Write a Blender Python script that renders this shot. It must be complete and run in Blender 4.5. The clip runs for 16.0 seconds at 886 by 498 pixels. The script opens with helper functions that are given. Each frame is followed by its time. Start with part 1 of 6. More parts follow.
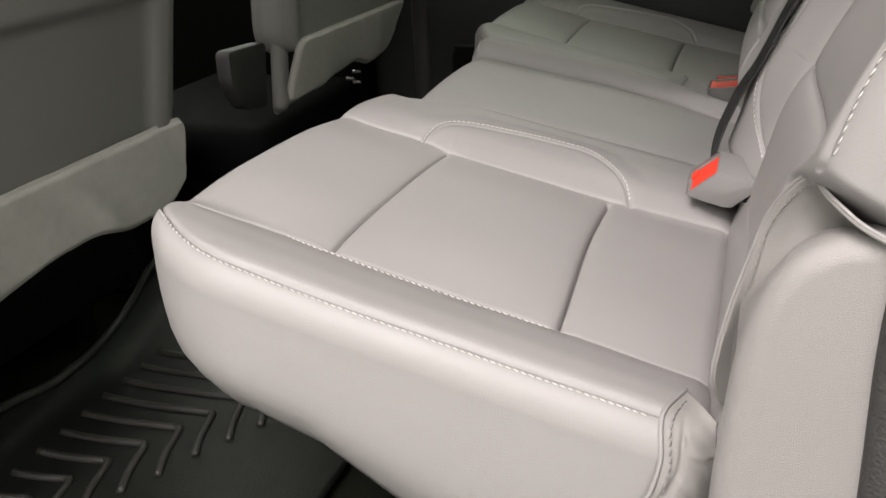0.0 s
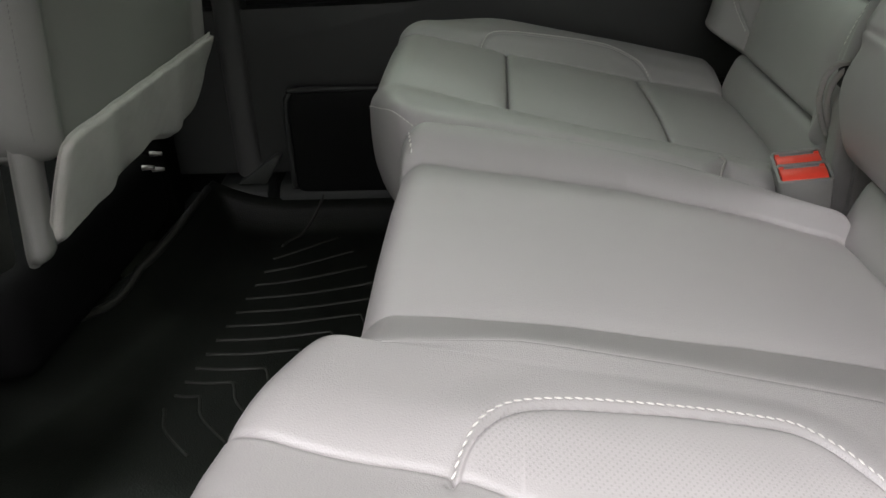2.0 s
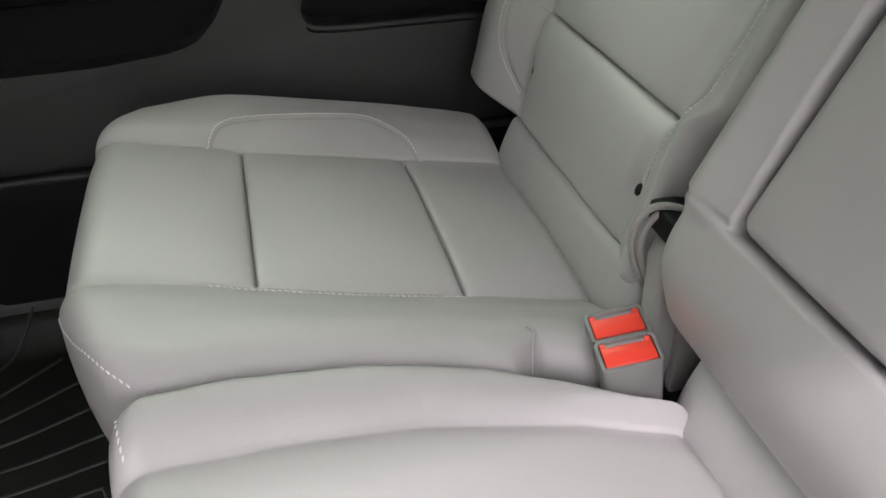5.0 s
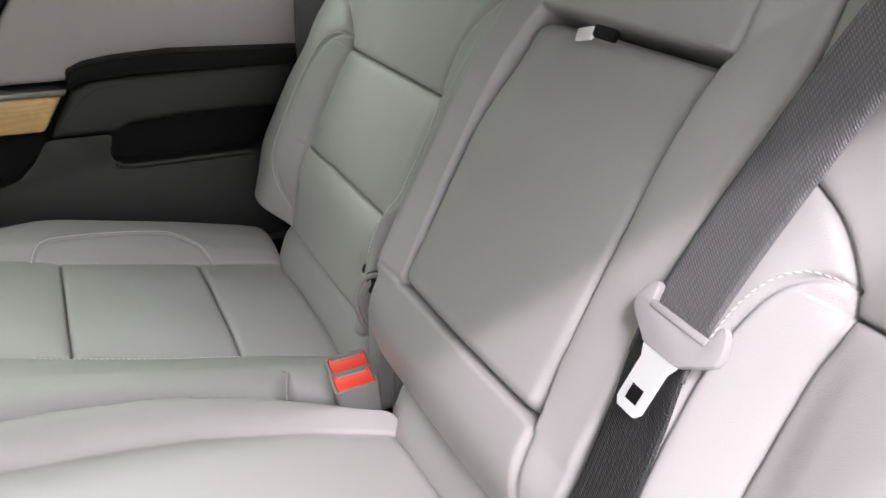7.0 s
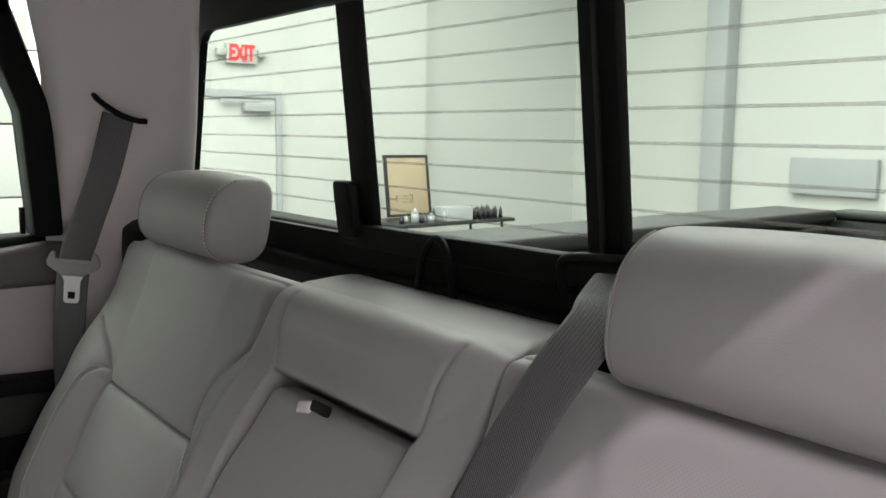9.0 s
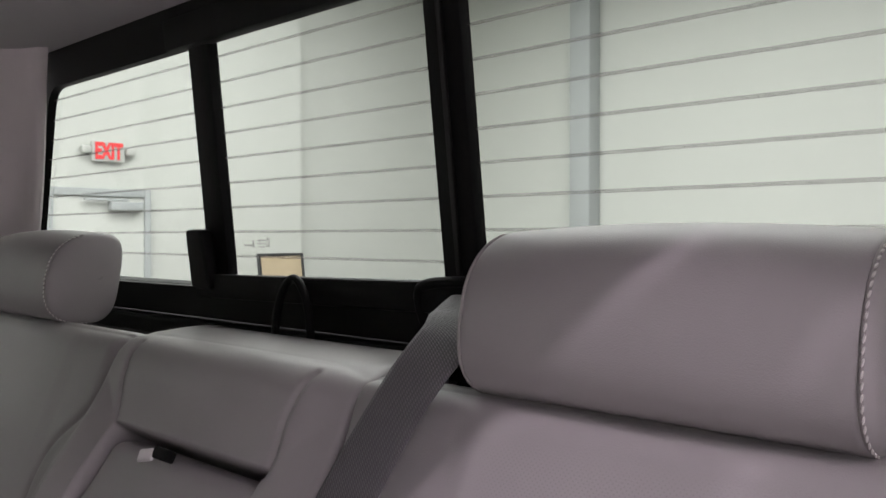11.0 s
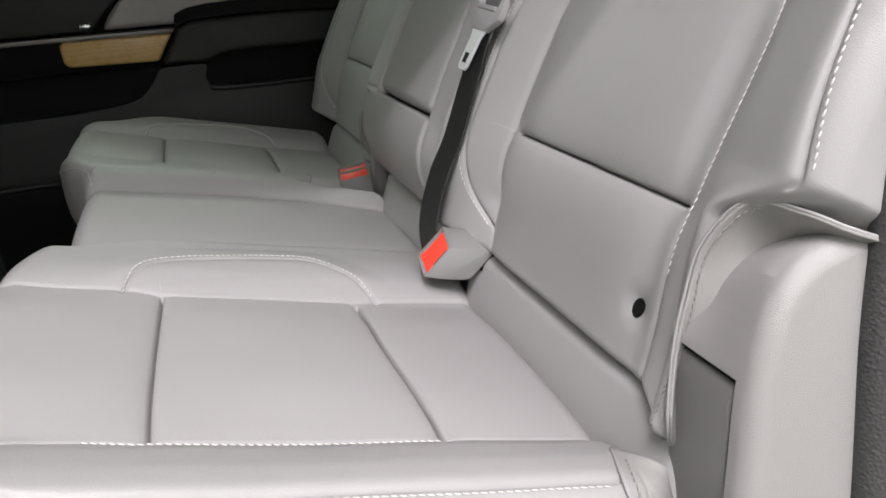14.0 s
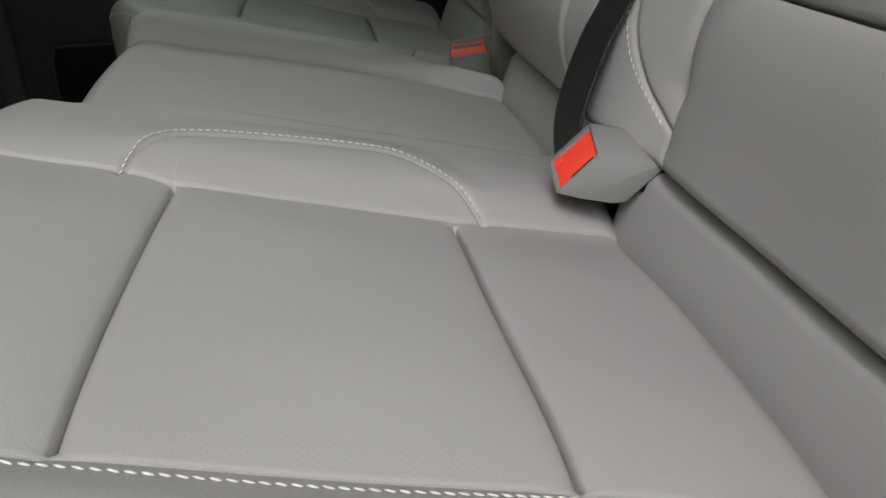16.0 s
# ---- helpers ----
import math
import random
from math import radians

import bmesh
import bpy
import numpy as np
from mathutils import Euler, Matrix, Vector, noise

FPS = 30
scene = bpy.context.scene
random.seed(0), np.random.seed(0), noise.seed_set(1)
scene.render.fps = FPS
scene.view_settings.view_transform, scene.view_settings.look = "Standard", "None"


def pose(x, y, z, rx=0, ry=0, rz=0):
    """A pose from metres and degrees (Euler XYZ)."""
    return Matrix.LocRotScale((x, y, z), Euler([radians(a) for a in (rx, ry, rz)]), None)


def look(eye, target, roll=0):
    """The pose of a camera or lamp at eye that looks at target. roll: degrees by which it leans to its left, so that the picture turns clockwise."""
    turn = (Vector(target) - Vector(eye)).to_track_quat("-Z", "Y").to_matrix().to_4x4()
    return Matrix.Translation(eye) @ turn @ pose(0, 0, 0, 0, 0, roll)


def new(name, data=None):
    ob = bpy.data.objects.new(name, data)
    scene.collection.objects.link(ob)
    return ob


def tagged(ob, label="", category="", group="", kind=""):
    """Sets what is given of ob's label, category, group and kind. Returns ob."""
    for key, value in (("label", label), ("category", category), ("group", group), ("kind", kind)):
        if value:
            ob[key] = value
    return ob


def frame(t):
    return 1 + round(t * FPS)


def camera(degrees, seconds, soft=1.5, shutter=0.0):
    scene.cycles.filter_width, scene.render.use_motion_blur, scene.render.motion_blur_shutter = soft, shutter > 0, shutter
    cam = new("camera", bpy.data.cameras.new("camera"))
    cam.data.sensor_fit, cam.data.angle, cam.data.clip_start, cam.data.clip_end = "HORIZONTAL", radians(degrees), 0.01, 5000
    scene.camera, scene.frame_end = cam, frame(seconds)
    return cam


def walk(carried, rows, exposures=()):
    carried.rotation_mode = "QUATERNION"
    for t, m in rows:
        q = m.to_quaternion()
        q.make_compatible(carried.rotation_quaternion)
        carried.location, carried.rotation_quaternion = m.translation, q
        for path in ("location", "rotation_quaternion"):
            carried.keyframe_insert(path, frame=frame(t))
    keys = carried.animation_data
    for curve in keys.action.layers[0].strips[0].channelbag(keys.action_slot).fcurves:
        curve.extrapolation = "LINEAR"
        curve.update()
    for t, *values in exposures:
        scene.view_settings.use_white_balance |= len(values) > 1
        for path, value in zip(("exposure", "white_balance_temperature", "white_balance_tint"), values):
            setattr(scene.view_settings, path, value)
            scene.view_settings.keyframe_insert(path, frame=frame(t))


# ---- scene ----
cam = camera(54.9, 16.0, 1.6)
PATH = [
    (0, (0.048, 0.111, 0.616), (-0.601, 1.816, -0.203), -3.1),
    (0.5, (-0.046, 0.207, 0.607), (-0.487, 1.967, -0.234), -2.5),
    (1, (-0.11, 0.382, 0.608), (-0.417, 2.161, -0.254), -2.2),
    (1.5, (-0.174, 0.527, 0.607), (-0.395, 2.315, -0.261), -3.1),
    (2, (-0.258, 0.636, 0.607), (-0.398, 2.423, -0.28), -2.9),
    (2.5, (-0.281, 0.724, 0.588), (-0.333, 2.494, -0.342), -1.8),
    (3, (-0.258, 0.805, 0.591), (-0.244, 2.542, -0.399), -1.8),
    (3.5, (-0.252, 0.923, 0.582), (-0.149, 2.633, -0.451), -1.3),
    (4, (-0.251, 1.029, 0.619), (-0.047, 2.712, -0.443), -0.6),
    (4.5, (-0.244, 1.04, 0.659), (0.095, 2.694, -0.413), 0.2),
    (4.7, (-0.233, 1.001, 0.689), (0.106, 2.643, -0.401), -1.2),
    (6.8, (-0.22, 0.653, 0.789), (0.505, 2.321, -0.044), -0.5),
    (7, (-0.216, 0.645, 0.802), (0.543, 2.302, -0.023), -0.4),
    (7.5, (-0.204, 0.611, 0.828), (0.643, 2.249, 0.054), -0.2),
    (8, (-0.194, 0.578, 0.847), (0.758, 2.202, 0.173), 0.2),
    (8.5, (-0.193, 0.555, 0.881), (0.885, 2.157, 0.357), 0.6),
    (9, (-0.19, 0.559, 0.924), (1.035, 2.118, 0.656), 0.7),
    (9.2, (-0.18, 0.572, 0.939), (1.096, 2.1, 0.754), 0.5),
    (11.3, (-0.167, 0.543, 0.816), (1.279, 1.925, 0.811), -0.3),
    (11.5, (-0.167, 0.515, 0.782), (1.276, 1.899, 0.79), -0.6),
    (12, (-0.167, 0.445, 0.711), (1.143, 1.951, 0.588), -1.2),
    (12.5, (-0.184, 0.356, 0.666), (0.869, 2.011, 0.276), -3.5),
    (13, (-0.178, 0.281, 0.65), (0.66, 2.028, 0.155), -4.5),
    (13.5, (-0.183, 0.219, 0.631), (0.485, 2.016, 0.063), -5.1),
    (14, (-0.197, 0.173, 0.603), (0.31, 1.996, -0.045), -4.9),
    (14.5, (-0.191, 0.159, 0.589), (0.165, 1.972, -0.177), -4.9),
    (15, (-0.181, 0.189, 0.595), (0.079, 1.993, -0.228), -3.8),
    (15.5, (-0.148, 0.296, 0.55), (0.078, 2.091, -0.303), -3.9),
    (16, (-0.156, 0.416, 0.515), (0.090, 2.216, -0.322), -2.1),
]
EXPOSURES = [(0.0, 0.13, 6800, 12), (0.5, -0.12, 6700, 9), (1.0, -0.18, 6500, 7), (1.5, 0.25, 6500, 8), (2.0, 0.50, 6390, 11), (2.5, 0.66, 6390, 12), (3.0, 0.66, 6390, 14), (3.5, 0.70, 6390, 16), (4.0, 1.04, 6390, 19), (4.5, 1.46, 6390, 17), (7.0, 1.57, 6340, 18), (8.0, 1.60, 6390, 16), (8.5, 1.27, 6390, 19), (9.2, 0.62, 6440, 25),
             (11.5, 0.38, 6340, 36), (12.0, 0.50, 6290, 33), (13.0, 0.50, 6290, 16), (14.0, 0.30, 6340, 11), (14.5, 0.02, 6340, 9), (15.5, -0.20, 6390, 7), (16.0, -0.38, 6390, 5)]
walk(cam, [(t, look(eye, target, roll)) for t, eye, target, roll in PATH], EXPOSURES)

# ---- world and light ----
world = bpy.data.worlds.new("world")
scene.world = world
world.use_nodes = True
wn = world.node_tree
sky = wn.nodes.new("ShaderNodeTexSky")
sky.sky_type, sky.sun_disc, sky.sun_elevation, sky.sun_rotation = "NISHITA", False, radians(40), radians(200)
wn.links.new(sky.outputs[0], wn.nodes["Background"].inputs[0])
wn.nodes["Background"].inputs[1].default_value = 0.02


def lamp(name, at, target, sx, sy, watts, colour):
    data = bpy.data.lights.new(name, "AREA")
    data.shape, data.size, data.size_y, data.energy, data.color = "RECTANGLE", sx, sy, watts, colour
    ob = new(name, data)
    ob.matrix_world = look(at, target)
    return ob


# tube lights under the hall's ceiling; the wide soft fields are added fill for unseen rows farther off
lamp("hall_light", (-0.9, -2.25, 3.95), (-0.9, -2.1, 0), 1.2, 0.16, 140, (1.0, 0.945, 0.975))
lamp("hall_light", (-0.55, -1.02, 3.95), (-0.55, -0.9, 0), 0.30, 0.14, 70, (1.0, 0.945, 0.98))
lamp("hall_fill_field", (3.2, 4.5, 4.2), (3.2, 4.5, 0), 7.0, 6.0, 740, (0.92, 1.0, 0.91))
lamp("hall_fill_field", (-4.2, 4.0, 4.2), (-4.2, 4.0, 0), 6.0, 6.0, 1000, (0.92, 1.0, 0.91))
# Extra fill, added to brighten the upper seat backs from the front.
lamp("hall_fill_field", (-5.4, -3.6, 4.2), (-5.4, -3.6, 0), 6.0, 5.0, 90, (1.0, 0.975, 0.985))
lamp("hall_fill_field", (0.4, -4.4, 4.2), (0.4, -4.4, 0), 7.0, 5.0, 520, (1.0, 0.97, 0.99))


# ---- materials ----
def material(name, colour, rough=0.5, metal=0.0, grain=0.0, grain_size=900.0, stain=0.0, stain_size=9.0, fine=0.0, fine_size=3000.0, spec=0.5, vary=0.0, sheen=0.0):
    m = bpy.data.materials.new(name)
    m.use_nodes = True
    nt, b = m.node_tree, m.node_tree.nodes["Principled BSDF"]
    b.inputs["Base Color"].default_value = (*colour, 1)
    b.inputs["Roughness"].default_value, b.inputs["Metallic"].default_value = rough, metal
    b.inputs["Specular IOR Level"].default_value = spec
    b.inputs["Sheen Weight"].default_value = sheen
    co = nt.nodes.new("ShaderNodeTexCoord").outputs["Object"]

    def noise_tex(size, detail=3.0):
        n = nt.nodes.new("ShaderNodeTexNoise")
        n.inputs["Scale"].default_value, n.inputs["Detail"].default_value = size, detail
        nt.links.new(co, n.inputs["Vector"])
        return n.outputs["Fac"]

    if stain:
        mix = nt.nodes.new("ShaderNodeMix")
        mix.data_type = "RGBA"
        mix.inputs[6].default_value = (*[c * (1 - stain) for c in colour], 1)
        mix.inputs[7].default_value = (*[min(1, c * (1 + stain)) for c in colour], 1)
        add = nt.nodes.new("ShaderNodeMath")
        add.operation = "MULTIPLY_ADD"
        nt.links.new(noise_tex(stain_size * 14, 4), add.inputs[0])
        add.inputs[1].default_value = 0.4
        half = nt.nodes.new("ShaderNodeMath")
        half.operation = "MULTIPLY"
        half.inputs[1].default_value = 0.6
        nt.links.new(noise_tex(stain_size), half.inputs[0])
        nt.links.new(half.outputs[0], add.inputs[2])
        nt.links.new(add.outputs[0], mix.inputs[0])
        nt.links.new(mix.outputs[2], b.inputs["Base Color"])
        rr = nt.nodes.new("ShaderNodeMapRange")
        rr.inputs["To Min"].default_value, rr.inputs["To Max"].default_value = max(0.02, rough - 0.07), min(1, rough + 0.07)
        nt.links.new(noise_tex(stain_size * 3), rr.inputs["Value"])
        nt.links.new(rr.outputs[0], b.inputs["Roughness"])
    if grain:
        v = nt.nodes.new("ShaderNodeTexVoronoi")
        v.inputs["Scale"].default_value = grain_size
        nt.links.new(co, v.inputs["Vector"])
        bump = nt.nodes.new("ShaderNodeBump")
        bump.inputs["Strength"].default_value, bump.inputs["Distance"].default_value = grain, 0.0006
        nt.links.new(v.outputs["Distance"], bump.inputs["Height"])
        last = bump
        if fine:
            b2 = nt.nodes.new("ShaderNodeBump")
            b2.inputs["Strength"].default_value, b2.inputs["Distance"].default_value = fine, 0.004
            nt.links.new(noise_tex(fine_size, 4), b2.inputs["Height"])
            nt.links.new(bump.outputs[0], b2.inputs["Normal"])
            last = b2
        nt.links.new(last.outputs[0], b.inputs["Normal"])
    return m


LEATHER = material("grey_leather", (0.325, 0.313, 0.304), 0.45, grain=0.20, grain_size=1150, stain=0.035, stain_size=5, fine=0.06, fine_size=18, spec=0.45)
nt = LEATHER.node_tree
ls = nt.nodes["Principled BSDF"]
at = nt.nodes.new("ShaderNodeAttribute")
at.attribute_name = "holes"
sep = nt.nodes.new("ShaderNodeSeparateXYZ")
nt.links.new(at.outputs["Vector"], sep.inputs[0])
com = nt.nodes.new("ShaderNodeCombineXYZ")
nt.links.new(sep.outputs[0], com.inputs[0])
nt.links.new(sep.outputs[1], com.inputs[1])
mp = nt.nodes.new("ShaderNodeMapping")
mp.inputs["Rotation"].default_value = (0, 0, radians(45))
mp.inputs["Scale"].default_value = (400, 400, 400)
nt.links.new(com.outputs[0], mp.inputs["Vector"])
vo = nt.nodes.new("ShaderNodeTexVoronoi")
vo.voronoi_dimensions, vo.inputs["Scale"].default_value, vo.inputs["Randomness"].default_value = "2D", 1.0, 0.0
nt.links.new(mp.outputs[0], vo.inputs["Vector"])
dot = nt.nodes.new("ShaderNodeMapRange")
dot.inputs["From Min"].default_value, dot.inputs["From Max"].default_value = 0.15, 0.27
dot.inputs["To Min"].default_value, dot.inputs["To Max"].default_value = 1.0, 0.0
nt.links.new(vo.outputs["Distance"], dot.inputs["Value"])
hole = nt.nodes.new("ShaderNodeMath")
hole.operation = "MULTIPLY"
nt.links.new(dot.outputs[0], hole.inputs[0])
nt.links.new(sep.outputs[2], hole.inputs[1])
dark = nt.nodes.new("ShaderNodeMix")
dark.data_type = "RGBA"
nt.links.new(hole.outputs[0], dark.inputs[0])
nt.links.new(ls.inputs["Base Color"].links[0].from_socket, dark.inputs[6])
dark.inputs[7].default_value = (0.17, 0.163, 0.157, 1)
nt.links.new(dark.outputs[2], ls.inputs["Base Color"])
THREAD = material("pale_thread", (0.66, 0.645, 0.61), 0.7, grain=0.4, grain_size=2500, stain=0.08, stain_size=60)
GREY_PLASTIC = material("grey_plastic", (0.315, 0.300, 0.288), 0.36, grain=0.5, grain_size=1500, stain=0.03, stain_size=8)
FABRIC = material("pale_carpet_trim", (0.46, 0.447, 0.41), 0.95, grain=1.0, grain_size=1500, stain=0.22, stain_size=60, fine=0.30, fine_size=70, spec=0.1, sheen=0.3)
STITCH_GREY = material("grey_thread", (0.33, 0.315, 0.295), 0.8, spec=0.2)
GUSSET = material("grey_gusset_leather", (0.300, 0.288, 0.274), 0.6, grain=0.25, grain_size=1300, stain=0.06, stain_size=25, spec=0.2)
BLACK_PLASTIC = material("black_plastic", (0.005, 0.0053, 0.005), 0.5, grain=0.5, grain_size=1200, stain=0.15, stain_size=10, spec=0.13)
DARK_TRIM = material("dark_door_trim", (0.0042, 0.0046, 0.0040), 0.65, grain=0.5, grain_size=1200, stain=0.1, stain_size=8, spec=0.12)
DOOR_CLOTH = material("door_upper_trim", (0.47, 0.43, 0.42), 0.6, grain=0.4, grain_size=900, stain=0.05, stain_size=6)
VENT_GREY = material("vent_grey", (0.009, 0.009, 0.0086), 0.6, grain=0.4, grain_size=1000, stain=0.05, stain_size=12)
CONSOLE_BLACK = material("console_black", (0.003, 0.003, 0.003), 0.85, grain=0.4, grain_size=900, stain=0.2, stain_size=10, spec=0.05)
PANEL_GREY = material("console_panel_grey", (0.024, 0.024, 0.022), 0.55, grain=0.4, grain_size=1000, stain=0.08, stain_size=12)
END_GREY = material("darker_grey_plastic", (0.150, 0.145, 0.137), 0.45, grain=0.3, grain_size=1300, stain=0.04, stain_size=10)
RAIL_GREY = material("rail_cap_plastic", (0.017, 0.019, 0.017), 0.6, grain=0.6, grain_size=400, stain=0.15, stain_size=10)
WIRE = material("heating_wire", (0.52, 0.51, 0.45), 0.8, stain=0.1, stain_size=40)
nt = WIRE.node_tree
thin, see = nt.nodes.new("ShaderNodeMixShader"), nt.nodes.new("ShaderNodeBsdfTransparent")
thin.inputs[0].default_value = 0.74
nt.links.new(nt.nodes["Principled BSDF"].outputs[0], thin.inputs[1])
nt.links.new(see.outputs[0], thin.inputs[2])
nt.links.new(thin.outputs[0], nt.nodes["Material Output"].inputs[0])
SEAL = material("ribbed_seal", (0.045, 0.044, 0.042), 0.8, grain=1.0, grain_size=420, stain=0.15, stain_size=20)
SILL_TRIM = material("door_sill_trim", (0.10, 0.088, 0.083), 0.55, grain=0.5, grain_size=1100, stain=0.05, stain_size=8)
RUBBER = material("black_rubber_mat", (0.0046, 0.0054, 0.0041), 0.5, grain=0.4, grain_size=500, stain=0.9, stain_size=14, spec=0.18)
RIB_WORN = material("scuffed_rubber_rib", (0.0155, 0.0152, 0.013), 0.55, grain=0.4, grain_size=500, stain=0.9, stain_size=22, spec=0.4)
CARPET = material("dark_carpet", (0.008, 0.0088, 0.006), 0.95, grain=1.0, grain_size=500, stain=0.45, stain_size=10, spec=0.05)
FRONT_VINYL = material("grey_seat_back_vinyl", (0.215, 0.211, 0.199), 0.55, grain=0.25, grain_size=1000, stain=0.05, stain_size=6, spec=0.35)
DOOR_DARK = material("charcoal_door_trim", (0.018, 0.019, 0.0178), 0.5, grain=0.35, grain_size=1200, stain=0.08, stain_size=8, spec=0.45)


def webbing(name, light, dark):
    """Seat belt cloth: cords along its length crossed by a slanting twill."""
    m = material(name, dark, 0.48, stain=0.1, stain_size=50, spec=0.5)
    nt, b = m.node_tree, m.node_tree.nodes["Principled BSDF"]
    uv = nt.nodes.new("ShaderNodeUVMap").outputs[0]

    def bands(direction, scale, turn):
        mp = nt.nodes.new("ShaderNodeMapping")
        mp.inputs["Rotation"].default_value = (0, 0, radians(turn))
        nt.links.new(uv, mp.inputs["Vector"])
        w = nt.nodes.new("ShaderNodeTexWave")
        w.bands_direction, w.inputs["Scale"].default_value, w.inputs["Distortion"].default_value = direction, scale, 0.6
        w.inputs["Detail"].default_value, w.inputs["Detail Scale"].default_value = 1.0, 4.0
        nt.links.new(mp.outputs[0], w.inputs["Vector"])
        return w.outputs["Fac"]

    mul = nt.nodes.new("ShaderNodeMath")
    mul.operation = "MULTIPLY"
    soft = nt.nodes.new("ShaderNodeMath")
    soft.operation, soft.inputs[1].default_value, soft.inputs[2].default_value = "MULTIPLY_ADD", 0.72, 0.28
    nt.links.new(bands("X", 88, 0), soft.inputs[0])
    nt.links.new(bands("Y", 180, 30), mul.inputs[0])
    nt.links.new(soft.outputs[0], mul.inputs[1])
    mix = nt.nodes.new("ShaderNodeMix")
    mix.data_type = "RGBA"
    mix.inputs[6].default_value, mix.inputs[7].default_value = (*dark, 1), (*light, 1)
    nt.links.new(mul.outputs[0], mix.inputs[0])
    nt.links.new(mix.outputs[2], b.inputs["Base Color"])
    bump = nt.nodes.new("ShaderNodeBump")
    bump.inputs["Strength"].default_value, bump.inputs["Distance"].default_value = 0.8, 0.0008
    nt.links.new(mul.outputs[0], bump.inputs["Height"])
    nt.links.new(bump.outputs[0], b.inputs["Normal"])
    return m


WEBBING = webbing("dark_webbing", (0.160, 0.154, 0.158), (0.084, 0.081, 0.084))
# Same webbing as above; its lack of sheen is put into a darker colour.
WEBBING_LAP = webbing("webbing_out_of_sheen", (0.020, 0.0196, 0.020), (0.007, 0.007, 0.007))
SATIN_EDGE = material("satin_edge", (0.22, 0.21, 0.20), 0.45, metal=0.7, grain=0.05, stain=0.05, stain_size=30)
PLATE_GREY = material("latch_plastic", (0.33, 0.315, 0.315), 0.42, grain=0.3, grain_size=1600, stain=0.03)
TONGUE_STEEL = material("satin_steel", (0.86, 0.86, 0.86), 0.42, metal=0.55, grain=0.02, stain=0.03, stain_size=40)
CHROME = material("steel", (0.80, 0.80, 0.80), 0.27, metal=1.0, grain=0.03, stain=0.04, stain_size=40)
RED = material("red_button", (0.80, 0.055, 0.030), 0.4, stain=0.08, stain_size=40, grain=0.1)
BUCKLE_GREY = material("buckle_plastic", (0.190, 0.184, 0.177), 0.5, grain=0.4, grain_size=1600, stain=0.03)
HEADLINER = material("headliner_cloth", (0.60, 0.575, 0.575), 0.95, grain=0.7, grain_size=900, stain=0.05, stain_size=10, spec=0.1)
PILLAR = material("pillar_trim", (0.70, 0.64, 0.635), 0.65, grain=0.5, grain_size=1100, stain=0.03, stain_size=6)
# Lighter than the pillar's own trim: light caught on its edge, as colour.
PILLAR_EDGE_LIT = material("pillar_edge_lit_grey", (0.042, 0.042, 0.040), 0.5, grain=0.5, grain_size=1100, stain=0.08, stain_size=8)
WALL_WHITE = material("white_wall_paint", (0.61, 0.625, 0.59), 0.75, grain=0.2, grain_size=60, stain=0.03, stain_size=1.2)
CONCRETE = material("concrete", (0.20, 0.198, 0.19), 0.6, grain=0.4, grain_size=120, stain=0.15, stain_size=1.5)
GREY_PAINT = material("grey_paint", (0.42, 0.445, 0.445), 0.6, stain=0.05, stain_size=3, grain=0.1)
BED_LINER = material("black_bed_liner", (0.011, 0.013, 0.0115), 0.6, grain=0.8, grain_size=300, stain=0.3, stain_size=10)
TAG_WHITE = material("white_tag", (0.72, 0.71, 0.69), 0.6, stain=0.1, stain_size=80, grain=0.1)
SIGN_WHITE = material("sign_housing", (0.52, 0.53, 0.50), 0.5, stain=0.03, grain=0.1)
DARK_METAL = material("dark_metal", (0.04, 0.04, 0.042), 0.4, metal=0.3, stain=0.1, grain=0.1)
PAPER = material("tan_board", (0.45, 0.36, 0.24), 0.8, stain=0.25, stain_size=5, grain=0.2)

WOOD = material("amber_wood_trim", (0.55, 0.30, 0.10), 0.28, grain=0.05, stain=0.12, stain_size=14)
nt = WOOD.node_tree
wv = nt.nodes.new("ShaderNodeTexWave")
wv.bands_direction, wv.inputs["Scale"].default_value, wv.inputs["Distortion"].default_value = "Z", 34, 9
wv.inputs["Detail"].default_value = 4
rmp = nt.nodes.new("ShaderNodeValToRGB")
rmp.color_ramp.elements[0].color, rmp.color_ramp.elements[1].color = (0.70, 0.44, 0.165, 1), (0.76, 0.49, 0.195, 1)
tc = nt.nodes.new("ShaderNodeTexCoord")
mp = nt.nodes.new("ShaderNodeMapping")
mp.inputs["Scale"].default_value = (0.25, 1, 1)
nt.links.new(tc.outputs["Object"], mp.inputs["Vector"])
nt.links.new(mp.outputs[0], wv.inputs["Vector"])
nt.links.new(wv.outputs["Fac"], rmp.inputs[0])
nt.links.new(rmp.outputs[0], nt.nodes["Principled BSDF"].inputs["Base Color"])

SIGN_RED = bpy.data.materials.new("lit_red_letters")
SIGN_RED.use_nodes = True
bs = SIGN_RED.node_tree.nodes["Principled BSDF"]
bs.inputs["Base Color"].default_value = (0.8, 0.05, 0.05, 1)
bs.inputs["Emission Color"].default_value, bs.inputs["Emission Strength"].default_value = (1, 0.12, 0.12, 1), 0.3

